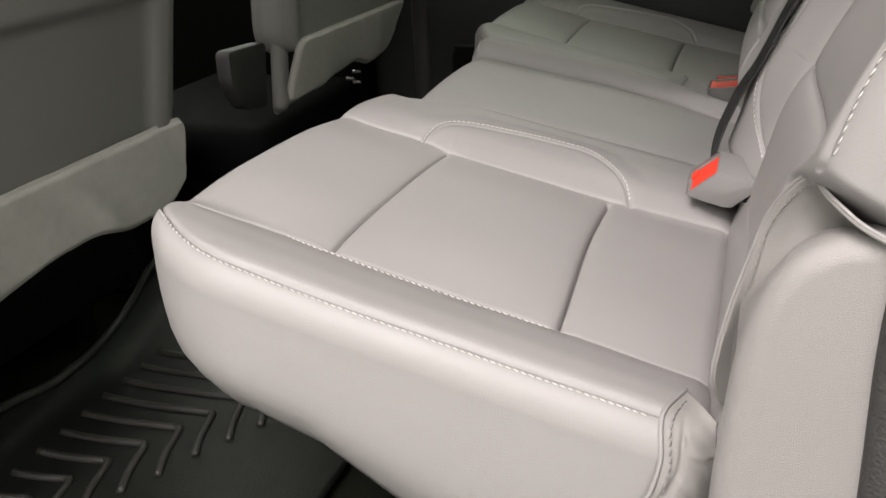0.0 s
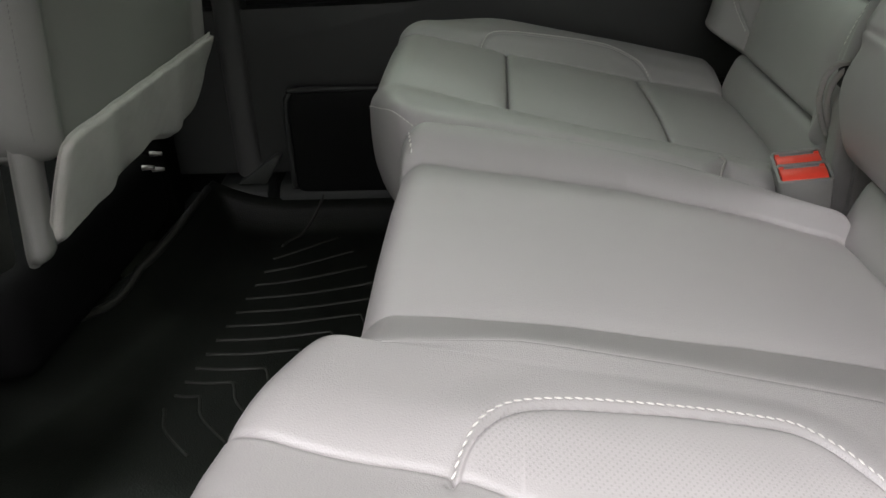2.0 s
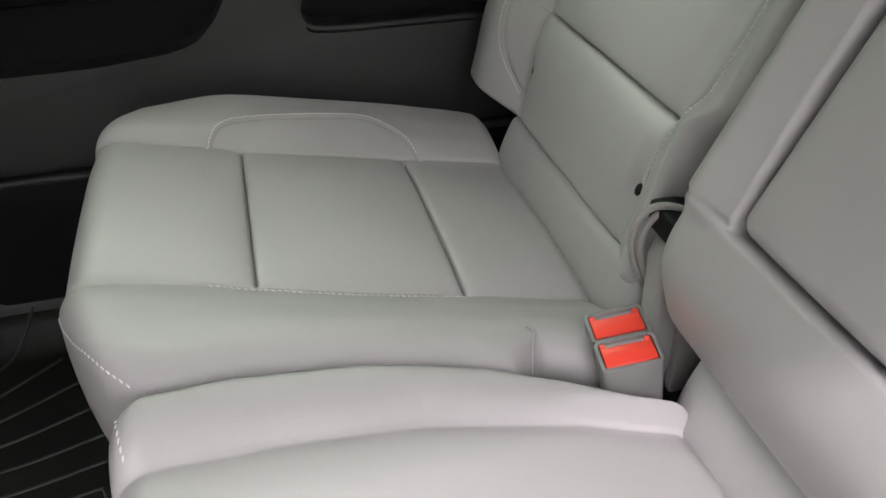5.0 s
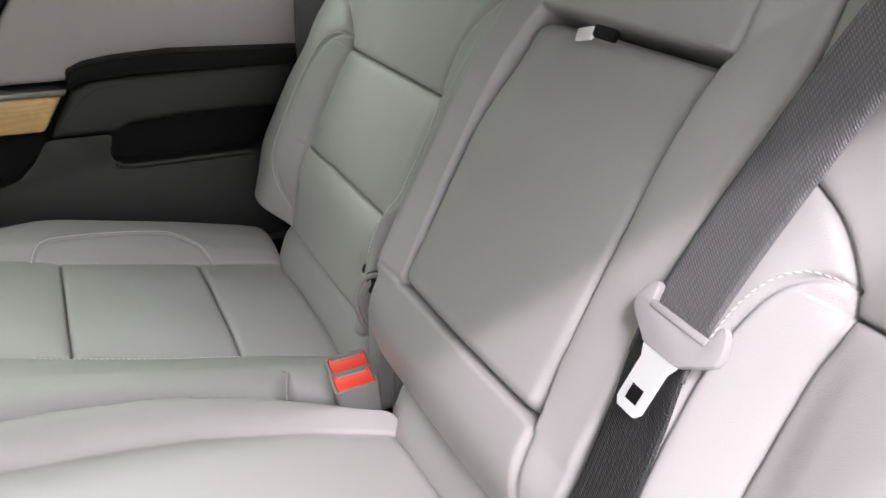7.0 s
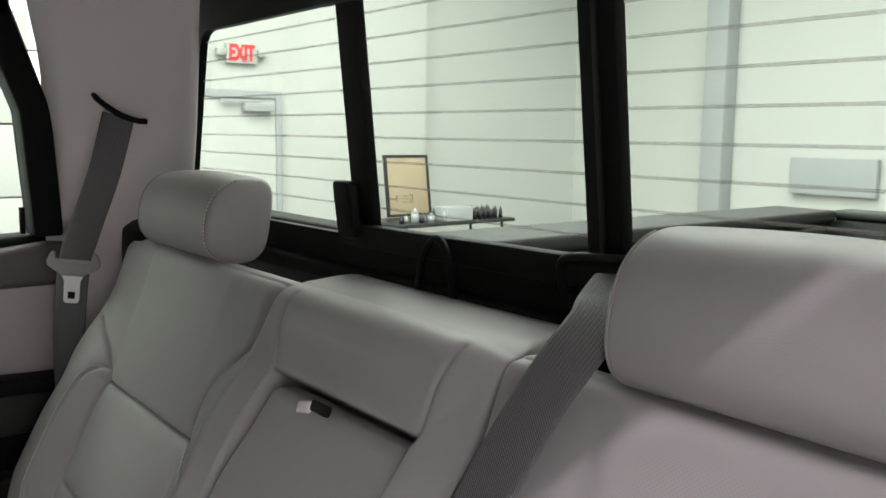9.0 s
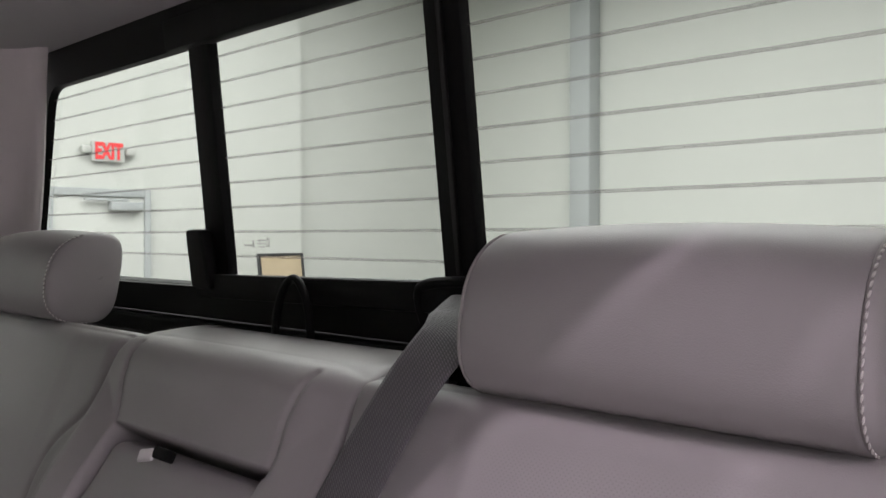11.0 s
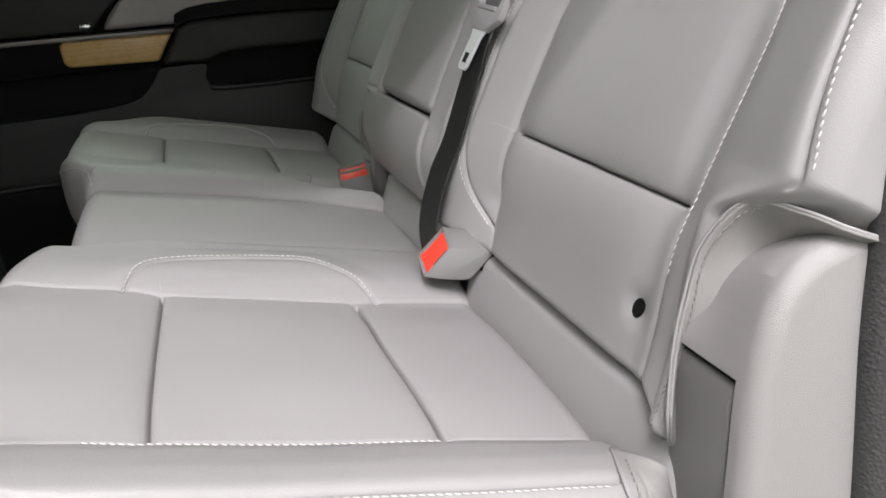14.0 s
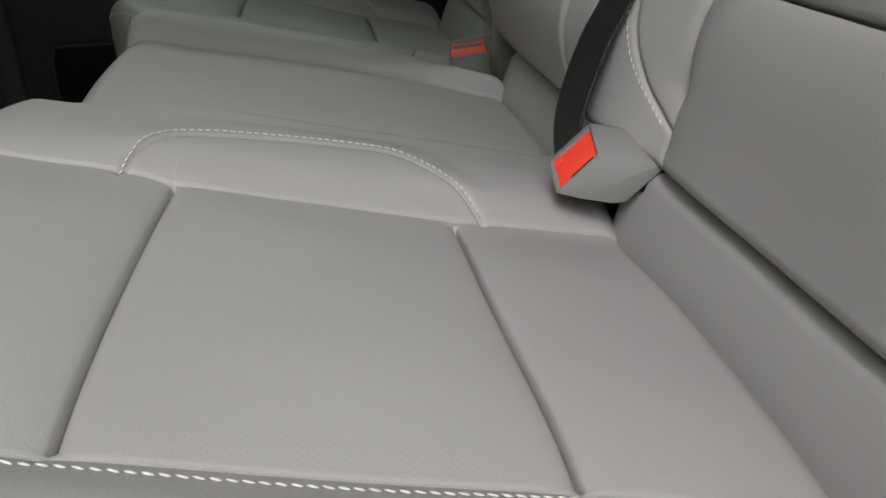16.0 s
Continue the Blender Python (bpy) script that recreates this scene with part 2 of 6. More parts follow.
GLASS = bpy.data.materials.new("tinted_glass")
GLASS.use_nodes = True
nt = GLASS.node_tree
nt.nodes.remove(nt.nodes["Principled BSDF"])
tr, gl, mx, fr, pw = (nt.nodes.new(k) for k in ("ShaderNodeBsdfTransparent", "ShaderNodeBsdfGlossy", "ShaderNodeMixShader", "ShaderNodeLayerWeight", "ShaderNodeMath"))
tr.inputs[0].default_value = (0.70, 0.735, 0.70, 1)
pw.operation, pw.inputs[1].default_value = "POWER", 4.0
gl.inputs["Roughness"].default_value = 0.02
fr.inputs["Blend"].default_value = 0.35
nt.links.new(fr.outputs["Facing"], pw.inputs[0])
nt.links.new(pw.outputs[0], mx.inputs[0])
nt.links.new(tr.outputs[0], mx.inputs[1])
nt.links.new(gl.outputs[0], mx.inputs[2])
nt.links.new(mx.outputs[0], nt.nodes["Material Output"].inputs[0])


# ---- mesh helpers ----
def mesh_of(name, verts, faces, smooth=True):
    me = bpy.data.meshes.new(name)
    me.from_pydata([tuple(map(float, v)) for v in verts], [], [tuple(map(int, f)) for f in faces])
    me.validate()
    if smooth:
        me.polygons.foreach_set("use_smooth", [True] * len(me.polygons))
    me.update()
    return me


def part(name, me, mat, parent=None, label=""):
    if isinstance(me, bmesh.types.BMesh):
        bm, me = me, bpy.data.meshes.new(name)
        bm.to_mesh(me)
        bm.free()
    me.materials.clear()
    me.materials.append(mat)
    ob = new(name, me)
    if parent is not None:
        ob.parent = parent
    if label:
        tagged(ob, label)
    return ob


def thing(name, label, category, group="", kind="", at=(0, 0, 0)):
    ob = new(name)
    ob.empty_display_size = 0.05
    ob.location = at
    return tagged(ob, label, category, group, kind)


def rbox(lo, hi, bevel=0.004, seg=3, smooth=True, m=None):
    """A box between two corners with rounded edges."""
    bm = bmesh.new()
    bmesh.ops.create_cube(bm, size=1)
    lo, hi = Vector(lo), Vector(hi)
    for v in bm.verts:
        v.co = Vector(((v.co.x + 0.5) * (hi.x - lo.x) + lo.x, (v.co.y + 0.5) * (hi.y - lo.y) + lo.y, (v.co.z + 0.5) * (hi.z - lo.z) + lo.z))
    if bevel > 0:
        bmesh.ops.bevel(bm, geom=bm.edges[:], offset=bevel, segments=seg, profile=0.5, affect="EDGES", clamp_overlap=True)
    if m is not None:
        bm.transform(m)
    for f in bm.faces:
        f.smooth = smooth and seg > 1
    return bm


def prism(outline, lo, hi, axis=1, bevel=0.004, seg=3, m=None):
    """A plate: an outline of (p, q) points, extruded from lo to hi along the axis."""
    bm = bmesh.new()

    def at(p, q, h):
        return {0: (h, p, q), 1: (p, h, q), 2: (p, q, h)}[axis]
    vs = [bm.verts.new(at(p, q, lo)) for p, q in outline]
    f = bm.faces.new(vs)
    ext = bmesh.ops.extrude_face_region(bm, geom=[f])
    top = [v for v in ext["geom"] if isinstance(v, bmesh.types.BMVert)]
    d = Vector(at(0, 0, hi)) - Vector(at(0, 0, lo))
    for v in top:
        v.co += d
    bmesh.ops.recalc_face_normals(bm, faces=bm.faces[:])
    if bevel > 0:
        es = [e for e in bm.edges if len(e.link_faces) == 2 and e.link_faces[0].normal.angle(e.link_faces[1].normal, 0) > 0.6]
        bmesh.ops.bevel(bm, geom=es, offset=bevel, segments=seg, profile=0.5, affect="EDGES", clamp_overlap=True)
    if m is not None:
        bm.transform(m)
    for f in bm.faces:
        f.smooth = True
    return bm


def finish(bm, angle=35):
    me = bpy.data.meshes.new("m")
    bm.to_mesh(me)
    bm.free()
    me.set_sharp_from_angle(angle=radians(angle))
    return me


def spline(points, n=60):
    """A smooth curve through the points."""
    p = np.array(points, float)
    p = np.vstack([2 * p[0] - p[1], p, 2 * p[-1] - p[-2]])
    out = []
    k = len(p) - 3
    for t in np.linspace(0, k, n):
        i = min(int(t), k - 1)
        u = t - i
        a, b, c, d = p[i:i + 4]
        out.append(0.5 * (2 * b + (c - a) * u + (2 * a - 5 * b + 4 * c - d) * u * u + (3 * b - a - 3 * c + d) * u ** 3))
    return np.array(out)


def resample(p, step):
    p = np.array(p, float)
    d = np.r_[0, np.cumsum(np.linalg.norm(np.diff(p, axis=0), axis=1))]
    s = np.arange(0, d[-1], step)
    return np.stack([np.interp(s, d, p[:, k]) for k in range(p.shape[1])], 1)


def tube(points, radius, n=10, cap=True):
    p = np.array(points, float)
    t = np.gradient(p, axis=0)
    t /= np.linalg.norm(t, axis=1)[:, None]
    up = np.array([0.31, 0.2, 0.93])
    vs, fs = [], []
    for i, (c, d) in enumerate(zip(p, t)):
        a = np.cross(d, up)
        a /= np.linalg.norm(a)
        b = np.cross(d, a)
        r = radius[i] if hasattr(radius, "__len__") else radius
        for k in range(n):
            w = 2 * math.pi * k / n
            vs.append(c + r * (math.cos(w) * a + math.sin(w) * b))
    for i in range(len(p) - 1):
        for k in range(n):
            fs.append((i * n + k, i * n + (k + 1) % n, (i + 1) * n + (k + 1) % n, (i + 1) * n + k))
    if cap:
        fs.append(tuple(range(n))[::-1])
        fs.append(tuple(range((len(p) - 1) * n, len(p) * n)))
    return mesh_of("tube", vs, fs)


def strap(points, sides, width, thick=0.0016, nw=15, crown=0.0):
    """A woven strap along the points; sides gives the direction across it."""
    p = np.array(points, float)
    sd = np.array(sides, float)
    if sd.ndim == 1:
        sd = np.repeat(sd[None], len(p), 0)
    t = np.gradient(p, axis=0)
    t /= np.linalg.norm(t, axis=1)[:, None]
    sd = sd - (sd * t).sum(1)[:, None] * t
    sd /= np.linalg.norm(sd, axis=1)[:, None]
    nn = np.cross(t, sd)
    vs, fs = [], []
    w = np.linspace(-1, 1, nw)
    prof = [(x, thick / 2 * (1 if abs(x) < 0.999 else 0.4) + crown * (1 - x * x)) for x in w] + [(x, -thick / 2 * (1 if abs(x) < 0.999 else 0.4) + crown * (1 - x * x)) for x in w[::-1]]
    m = len(prof)
    for c, s, q in zip(p, sd, nn):
        for x, h in prof:
            vs.append(c + s * x * width / 2 + q * h)
    for i in range(len(p) - 1):
        for k in range(m):
            fs.append((i * m + k, i * m + (k + 1) % m, (i + 1) * m + (k + 1) % m, (i + 1) * m + k))
    fs += [tuple(range(m))[::-1], tuple(range((len(p) - 1) * m, len(p) * m))]
    me = mesh_of("strap", vs, fs)
    run = np.r_[0, np.cumsum(np.linalg.norm(np.diff(p, axis=0), axis=1))]
    uv = me.uv_layers.new(name="weave")
    for lp in me.loops:
        i, k = divmod(lp.vertex_index, m)
        uv.data[lp.index].uv = (prof[k][0] * width / 2, run[i])
    return me


def smooth_table(knots, sigma=0.005):
    """A softly rounded profile through (position, height) knots."""
    q = np.array(knots, float)
    x = np.arange(q[0, 0] - 0.06, q[-1, 0] + 0.06, 0.001)
    y = np.interp(x, q[:, 0], q[:, 1])
    k = int(round(4000 * sigma))
    w = np.arange(-k, k + 1) * 0.001
    g = np.exp(-0.5 * (w / sigma) ** 2)
    y = np.convolve(np.pad(y, len(w) // 2, "edge"), g / g.sum(), "valid")
    return lambda v: np.interp(v, x, y)


def seam_distance(a, b, line):
    """How far the points (a, b) lie from a polyline."""
    best = np.full(np.shape(a), 9.0)
    q = np.array(line, float)
    for p0, p1 in zip(q[:-1], q[1:]):
        d = p1 - p0
        t = np.clip(((a - p0[0]) * d[0] + (b - p0[1]) * d[1]) / max(1e-12, d @ d), 0, 1)
        best = np.minimum(best, np.hypot(a - p0[0] - t * d[0], b - p0[1] - t * d[1]))
    return best


def step01(x, lo, hi):
    t = np.clip((x - lo) / (hi - lo), 0, 1)
    return t * t * (3 - 2 * t)


class Pad:
    """An upholstered pad over a rectangle of (a, b): its top by height(a, b), rounded borders and skirts down to bottom(a, b)."""

    def __init__(self, a0, a1, b0, b1, radii, height, bottom, place, corner=0.05, warp=None, tuck=0.0, keys=()):
        self.tuck, self.keys, self.holes, self.rear_corner, self.far_corner = tuck, keys, None, corner, corner
        self.a0, self.a1, self.b0, self.b1, self.radii = a0, a1, b0, b1, radii
        self.height, self.bottom, self.place, self.corner, self.warp = height, bottom, place, corner, warp

    def _axis(self, lo, hi, r0, r1, step, keys=()):
        n0, n1 = (max(9, int(1.5 * r / step)) for r in (r0, r1))
        th0, th1 = np.linspace(math.pi / 2, 0, n0), np.linspace(math.pi / 2, 0, n1)
        n = max(3, int((hi - lo - r0 - r1) / step))
        inner = np.linspace(lo + r0, hi - r1, n)[1:-1]
        for k in keys:
            inner = np.r_[inner[np.abs(inner - k) > 0.0045], k, k - 0.0008, k + 0.0008, k - 0.0018, k + 0.0018, k - 0.0032, k + 0.0032]
        inner = np.sort(inner)
        sk = np.linspace(1, 0, 9)[:-1]
        pos = np.r_[np.full(8, lo), lo + r0 * (1 - np.sin(th0)), inner, hi - r1 * (1 - np.sin(th1[::-1])), np.full(8, hi)]
        skirt = np.r_[sk, np.zeros(n0), np.zeros(len(inner)), np.zeros(n1), sk[::-1]]
        return pos, skirt

    def drop(self, a, b):
        ra0, ra1, rb0, rb1 = self.radii

        def one(v, lo, hi, r0, r1):
            e = np.maximum(np.clip((lo + r0 - v) / max(r0, 1e-6), 0, 1), 0)
            f = np.maximum(np.clip((v - hi + r1) / max(r1, 1e-6), 0, 1), 0)
            return r0 * (1 - np.sqrt(1 - e * e)) + r1 * (1 - np.sqrt(1 - f * f))
        da, db = one(a, self.a0, self.a1, ra0, ra1), one(b, self.b0, self.b1, rb0, rb1)
        return da + db - da * db / max(self.radii)

    def plan(self, a, b):
        am, bm_ = (self.a0 + self.a1) / 2, (self.b0 + self.b1) / 2
        ha, hb = (self.a1 - self.a0) / 2, (self.b1 - self.b0) / 2
        R = np.where(a < am, np.where(b < bm_, self.corner, self.far_corner), self.rear_corner)
        u, v = (np.abs(a - am) - (ha - R)) / R, (np.abs(b - bm_) - (hb - R)) / R
        u, v = np.clip(u, 0, 1), np.clip(v, 0, 1)
        uu, vv = u * np.sqrt(1 - v * v / 2), v * np.sqrt(1 - u * u / 2)
        a2, b2 = a + np.sign(a - am) * (uu - u) * R, b + np.sign(b - bm_) * (vv - v) * R
        if self.warp is not None:
            a2, b2 = self.warp(a2, b2)
        return a2, b2

    def outward(self, a, b):
        """The direction out of the rounded border, in the plan."""
        am, bm_ = (self.a0 + self.a1) / 2, (self.b0 + self.b1) / 2
        ha, hb = (self.a1 - self.a0) / 2, (self.b1 - self.b0) / 2
        R = np.where(a < am, np.where(b < bm_, self.corner, self.far_corner), self.rear_corner)
        u, v = np.clip((np.abs(a - am) - (ha - R)) / R, 0, 1), np.clip((np.abs(b - bm_) - (hb - R)) / R, 0, 1)
        uu, vv = u * np.sqrt(1 - v * v / 2), v * np.sqrt(1 - u * u / 2)
        d = np.maximum(np.hypot(uu, vv), 1e-6)
        return np.sign(a - am) * uu / d, np.sign(b - bm_) * vv / d

    def point(self, a, b, lift=0.0):
        a, b = np.asarray(a, float), np.asarray(b, float)
        h = self.height(a, b) - self.drop(a, b) + lift
        a2, b2 = self.plan(a, b)
        return self.place(a2, b2, h)

    def mesh(self, name, step=0.004):
        A, ka = self._axis(self.a0, self.a1, self.radii[0], self.radii[1], step, self.keys)
        B, kb = self._axis(self.b0, self.b1, self.radii[2], self.radii[3], step)
        a, b = np.meshgrid(A, B, indexing="ij")
        sk = np.maximum(*np.meshgrid(ka, kb, indexing="ij"))
        h = self.height(a, b) - self.drop(a, b)
        a2, b2 = self.plan(a, b)
        h = h + (self.bottom(a2, b2) - h) * sk
        bulge = np.sin(np.clip(sk, 0, 1) * math.pi) * 0.004 - np.clip(sk - 0.55, 0, 1) ** 1.5 * 0.075
        na_, nb_ = self.outward(a, b)
        a2 = a2 + np.where(sk > 0, na_ * bulge, 0)
        b2 = b2 + np.where(sk > 0, nb_ * bulge, 0)
        a2 = a2 + self.tuck * np.clip(sk, 0, 1) ** 1.3 * (1 - step01(a, self.a0, self.a0 + 0.22))
        P = self.place(a2, b2, h)
        na, nb = a.shape
        idx = np.arange(na * nb).reshape(na, nb)
        f = np.stack([idx[:-1, :-1], idx[1:, :-1], idx[1:, 1:], idx[:-1, 1:]], -1).reshape(-1, 4)
        ring = list(idx[0, :]) + list(idx[1:, -1]) + list(idx[-1, -2::-1]) + list(idx[-2:0:-1, 0])
        me = bpy.data.meshes.new(name)
        pts = P.reshape(-1, 3)
        rp = pts[ring]
        inner = rp.mean(0) + (rp - rp.mean(0)) * 0.97
        k, n = len(pts), len(ring)
        caps = [(ring[i], ring[(i + 1) % n], k + (i + 1) % n, k + i) for i in range(n)]
        me.from_pydata(pts.tolist() + inner.tolist(), [], f.tolist() + caps)
        if self.holes is not None:
            at = me.attributes.new("holes", "FLOAT_VECTOR", "POINT")
            val = np.zeros((k + n, 3))
            val[:k] = np.stack([a.ravel(), b.ravel(), self.holes(a, b).ravel()], -1)
            at.data.foreach_set("vector", val.ravel())
        bm = bmesh.new()
        bm.from_mesh(me)
        bmesh.ops.remove_doubles(bm, verts=bm.verts[:], dist=0.00005)
        bmesh.ops.recalc_face_normals(bm, faces=bm.faces[:])
        for q in bm.faces:
            q.smooth = True
        bm.to_mesh(me)
        bm.free()
        return me

    def line(self, points, n=80, lift=0.0):
        q = spline(points, n) if len(points) > 2 else np.linspace(points[0], points[1], n)
        return self.point(q[:, 0], q[:, 1], lift)


def stitches(path, pitch=0.0053, length=0.0041, width=0.00135, high=0.0011, tilt=0.25, up=(0, 0, 1)):
    """A row of single thread stitches along a path."""
    p = resample(path, pitch)
    vs, fs = [], []
    up = np.array(up, float)
    for i in range(1, len(p) - 1):
        d = p[i + 1] - p[i - 1]
        d /= np.linalg.norm(d)
        s = np.cross(d, up)
        s /= max(1e-6, np.linalg.norm(s))
        n = np.cross(s, d)
        d = d + s * tilt
        d /= np.linalg.norm(d)
        s = np.cross(d, n)
        k = len(vs)
        for e, w in ((-0.5, 0.45), (-0.2, 1.0), (0.2, 1.0), (0.5, 0.45)):
            for cx, cz in ((-0.5, 0), (0, 0.5), (0.5, 0), (0, -0.5)):
                vs.append(p[i] + d * e * length + s * cx * width * w + n * cz * high * w)
        for r in range(3):
            for q in range(4):
                fs.append((k + r * 4 + q, k + r * 4 + (q + 1) % 4, k + r * 4 + 4 + (q + 1) % 4, k + r * 4 + 4 + q))
        fs += [(k + 3, k + 2, k + 1, k), (k + 12, k + 13, k + 14, k + 15)]
    return mesh_of("stitches", vs, fs)


# ---- the cab: x runs to the rear, y from the driver's side to the passenger's, z up from the floor ----
FAR = 0.833  # from the driver-side seat to the passenger-side seat


# ---- rear seat cushions ----
def groove(a, b, line, depth, width):
    return depth * np.exp(-(seam_distance(a, b, line) / width) ** 2)


def crease(a, b, line, depth, width):
    """A pulled-in seam: the leather rolls over into a sharp line."""
    return depth * np.exp(-seam_distance(a, b, line) / width)


ARCH = spline([(-0.283, 0.924), (-0.274, 0.949), (-0.249, 0.968), (-0.200, 0.979), (-0.155, 0.985), (-0.110, 0.987), (-0.082, 0.970), (-0.066, 0.950), (-0.058, 0.930)], 40)
SEAM_OUT = spline([(-0.400, 0.634), (-0.340, 0.648), (-0.300, 0.656), (-0.200, 0.659), (0.060, 0.659)], 30)
LOW_SEAM = spline([(-0.390, 0.648), (-0.384, 0.615), (-0.366, 0.592), (-0.335, 0.580), (-0.28, 0.575), (-0.15, 0.574), (0.012, 0.574)], 40)
SEAM_IN = spline([(-0.400, 0.943), (-0.371, 0.932), (-0.330, 0.928), (-0.280, 0.930), (-0.200, 0.924), (0.060, 0.938)], 30)
CUSHION_ROLL = smooth_table([(0.50, 0.018), (0.555, 0.021), (0.575, 0.022), (0.60, 0.0215), (0.630, 0.014), (0.652, 0.003), (0.662, 0.0), (0.676, 0.0018), (0.69, 0.0031), (0.71, 0.0044), (0.74, 0.0055), (0.79, 0.006), (0.84, 0.0055), (0.87, 0.0044), (0.89, 0.0031), (0.905, 0.0018), (0.922, 0.0), (0.930, 0.001), (0.96, 0.014), (0.997, 0.022), (1.04, 0.025), (1.048, 0.0185), (1.056, 0.0115), (1.063, 0.0055), (1.069, -0.0005), (1.075, 0.0012), (1.082, 0.0026), (1.095, 0.0042), (1.11, 0.0052), (1.15, 0.0062), (1.19, 0.0064), (1.23, 0.0058), (1.26, 0.0042), (1.28, 0.0020), (1.291, 0.0004), (1.297, 0.0085), (1.306, 0.0165), (1.318, 0.0225), (1.335, 0.0258), (1.40, 0.024)], 0.0042)


def cushion_height(a, b, shift=0.0):
    y = b - shift
    if shift:
        y = np.where(y < 0.66, 0.66 - (0.66 - y) * 0.885, y)
    h = CUSHION_ROLL(y)
    inner = step01(y, 0.66, 0.76)
    fade = (1 - inner) * (0.72 + 0.28 * step01(a, -0.42, -0.02)) + inner * (0.74 + 0.26 * step01(a, -0.42, -0.16))
    full = step01(y, 1.075, 1.15)
    h = h * (full + (1 - full) * fade * (1 - 0.24 * (1 - step01(a, -0.385, -0.24)) * step01(y, 0.965, 1.03)))
    panel = step01(y, 0.655, 0.735) * (1 - step01(y, 0.845, 0.928))
    for lo, hi, amp in ((-0.40, -0.25, 0.008), (-0.25, -0.079, 0.007), (-0.079, 0.055, 0.006)):
        t = np.clip((a - lo) / (hi - lo), 0, 1)
        h = h + 0.6 * amp * panel * np.sin(math.pi * t)
    for x, front, rear in ((-0.25, 0.007, 0.004), (-0.079, 0.0045, 0.0045)):
        line = [(x, 0.664), (x, 0.921)]
        h = h - crease(a, y, line, 0.0046, np.where(a < x, front, rear)) - groove(a, y, line, 0.0095, 0.0010)
    for line in (SEAM_OUT, SEAM_IN):
        h = h - crease(a, y, line, 0.0022, 0.006) - groove(a, y, line, 0.0016, 0.0016)
    h = h - crease(a, y, ARCH, 0.0024, 0.0024) - groove(a, y, ARCH, 0.0034, 0.0012)
    h = h + 0.0035 * (1 - step01(a, -0.43, -0.17)) * (1 - 0.6 * step01(y, 1.03, 1.09))
    h = h + 0.003 * (1 - step01(seam_distance(a, y, ARCH), 0.0, 0.03)) * step01(y, 0.935, 0.96)
    h = h - crease(a, y, [(-0.45, 1.039), (0.06, 1.039)], 0.0018, 0.0016) - (0.0 if shift else crease(a, y, LOW_SEAM, 0.0040, 0.0022) + groove(a, y, LOW_SEAM, 0.0030, 0.0010))
    h = h - crease(a, y, [(-0.45, 1.069), (0.06, 1.069)], 0.0022, 0.0035) - crease(a, y, [(-0.45, 1.291), (0.06, 1.291)], 0.0016, 0.0022)
    return h + 0.0006 * np.sin(a * 21 + y * 13) + 0.0003 * np.sin(a * 43 - y * 31)


def cushion_place(a, b, h):
    return np.stack([a + 0 * h, b + 0 * h, 0.340 - 0.25 * (a + 0.25) + h], -1)


def cushion_bottom(a, b):
    z = 0.195 + 0.35 * (-a - 0.177) - 0.30 * np.maximum(0, a + 0.24)
    z = np.minimum(z, 0.240)
    return z - (0.340 - 0.25 * (a + 0.25))


def lines_at(a):
    """Where the bench cushion's four inner lines run (ridge, crease, far crease, far edge) at depth a."""
    ridge = np.interp(a, [-0.34, -0.31, -0.25, -0.16, 0.05], [0.990, 1.004, 1.018, 1.028, 1.034])
    crease_near = np.interp(a, [-0.34, -0.29, -0.22, -0.11, 0.05], [1.046, 1.063, 1.081, 1.100, 1.114])
    crease_far = np.interp(a, [-0.34, -0.31, -0.25, -0.15, -0.04, 0.05], [1.287, 1.298, 1.315, 1.331, 1.331, 1.319])
    edge = np.interp(a, [-0.35, -0.31, -0.27, -0.19, -0.10, -0.045, 0.0, 0.05], [1.328, 1.343, 1.358, 1.372, 1.370, 1.354, 1.336, 1.325])
    return ridge, crease_near, crease_far, edge


def front_line(a, b):
    """The middle place's front edge stands back from the outer ones, and its lines swing outwards to the rear."""
    w = 1 - step01(a, -0.42, -0.22)
    a2 = a + w * 0.053 * step01(b, 0.908, 1.077) - 0.006 * (1 - step01(a, -0.25, -0.13)) * (1 - step01(b, 0.66, 0.92)) + 0.006 * np.exp(-((a + 0.079) / 0.035) ** 2) * (1 - step01(b, 0.664, 0.83))
    r, c, f, e = lines_at(a2)
    b2 = np.where(b < 1.04, b + (r - 1.04) * np.clip((b - 0.999) / 0.041, 0, 1),
                  np.where(b < 1.069, r + (c - r) * (b - 1.04) / 0.029,
                           np.where(b < 1.294, c + (f - c) * (b - 1.069) / 0.225, f + (e - f) * (b - 1.294) / 0.063)))
    return a2, b2


def far_side_line(a, b):
    """The single seat narrows towards its front."""
    e = lines_at(a)[3]
    return a, b - 0.040 * (1 - step01(a, -0.40, -0.04)) * step01(b, 1.60, 1.89) + 0.034 * step01(a, -0.075, -0.040) * (1 - step01(b, 1.368, 1.46)) + (e + 0.007 - 1.368) * (1 - step01(b, 1.368, 1.46))


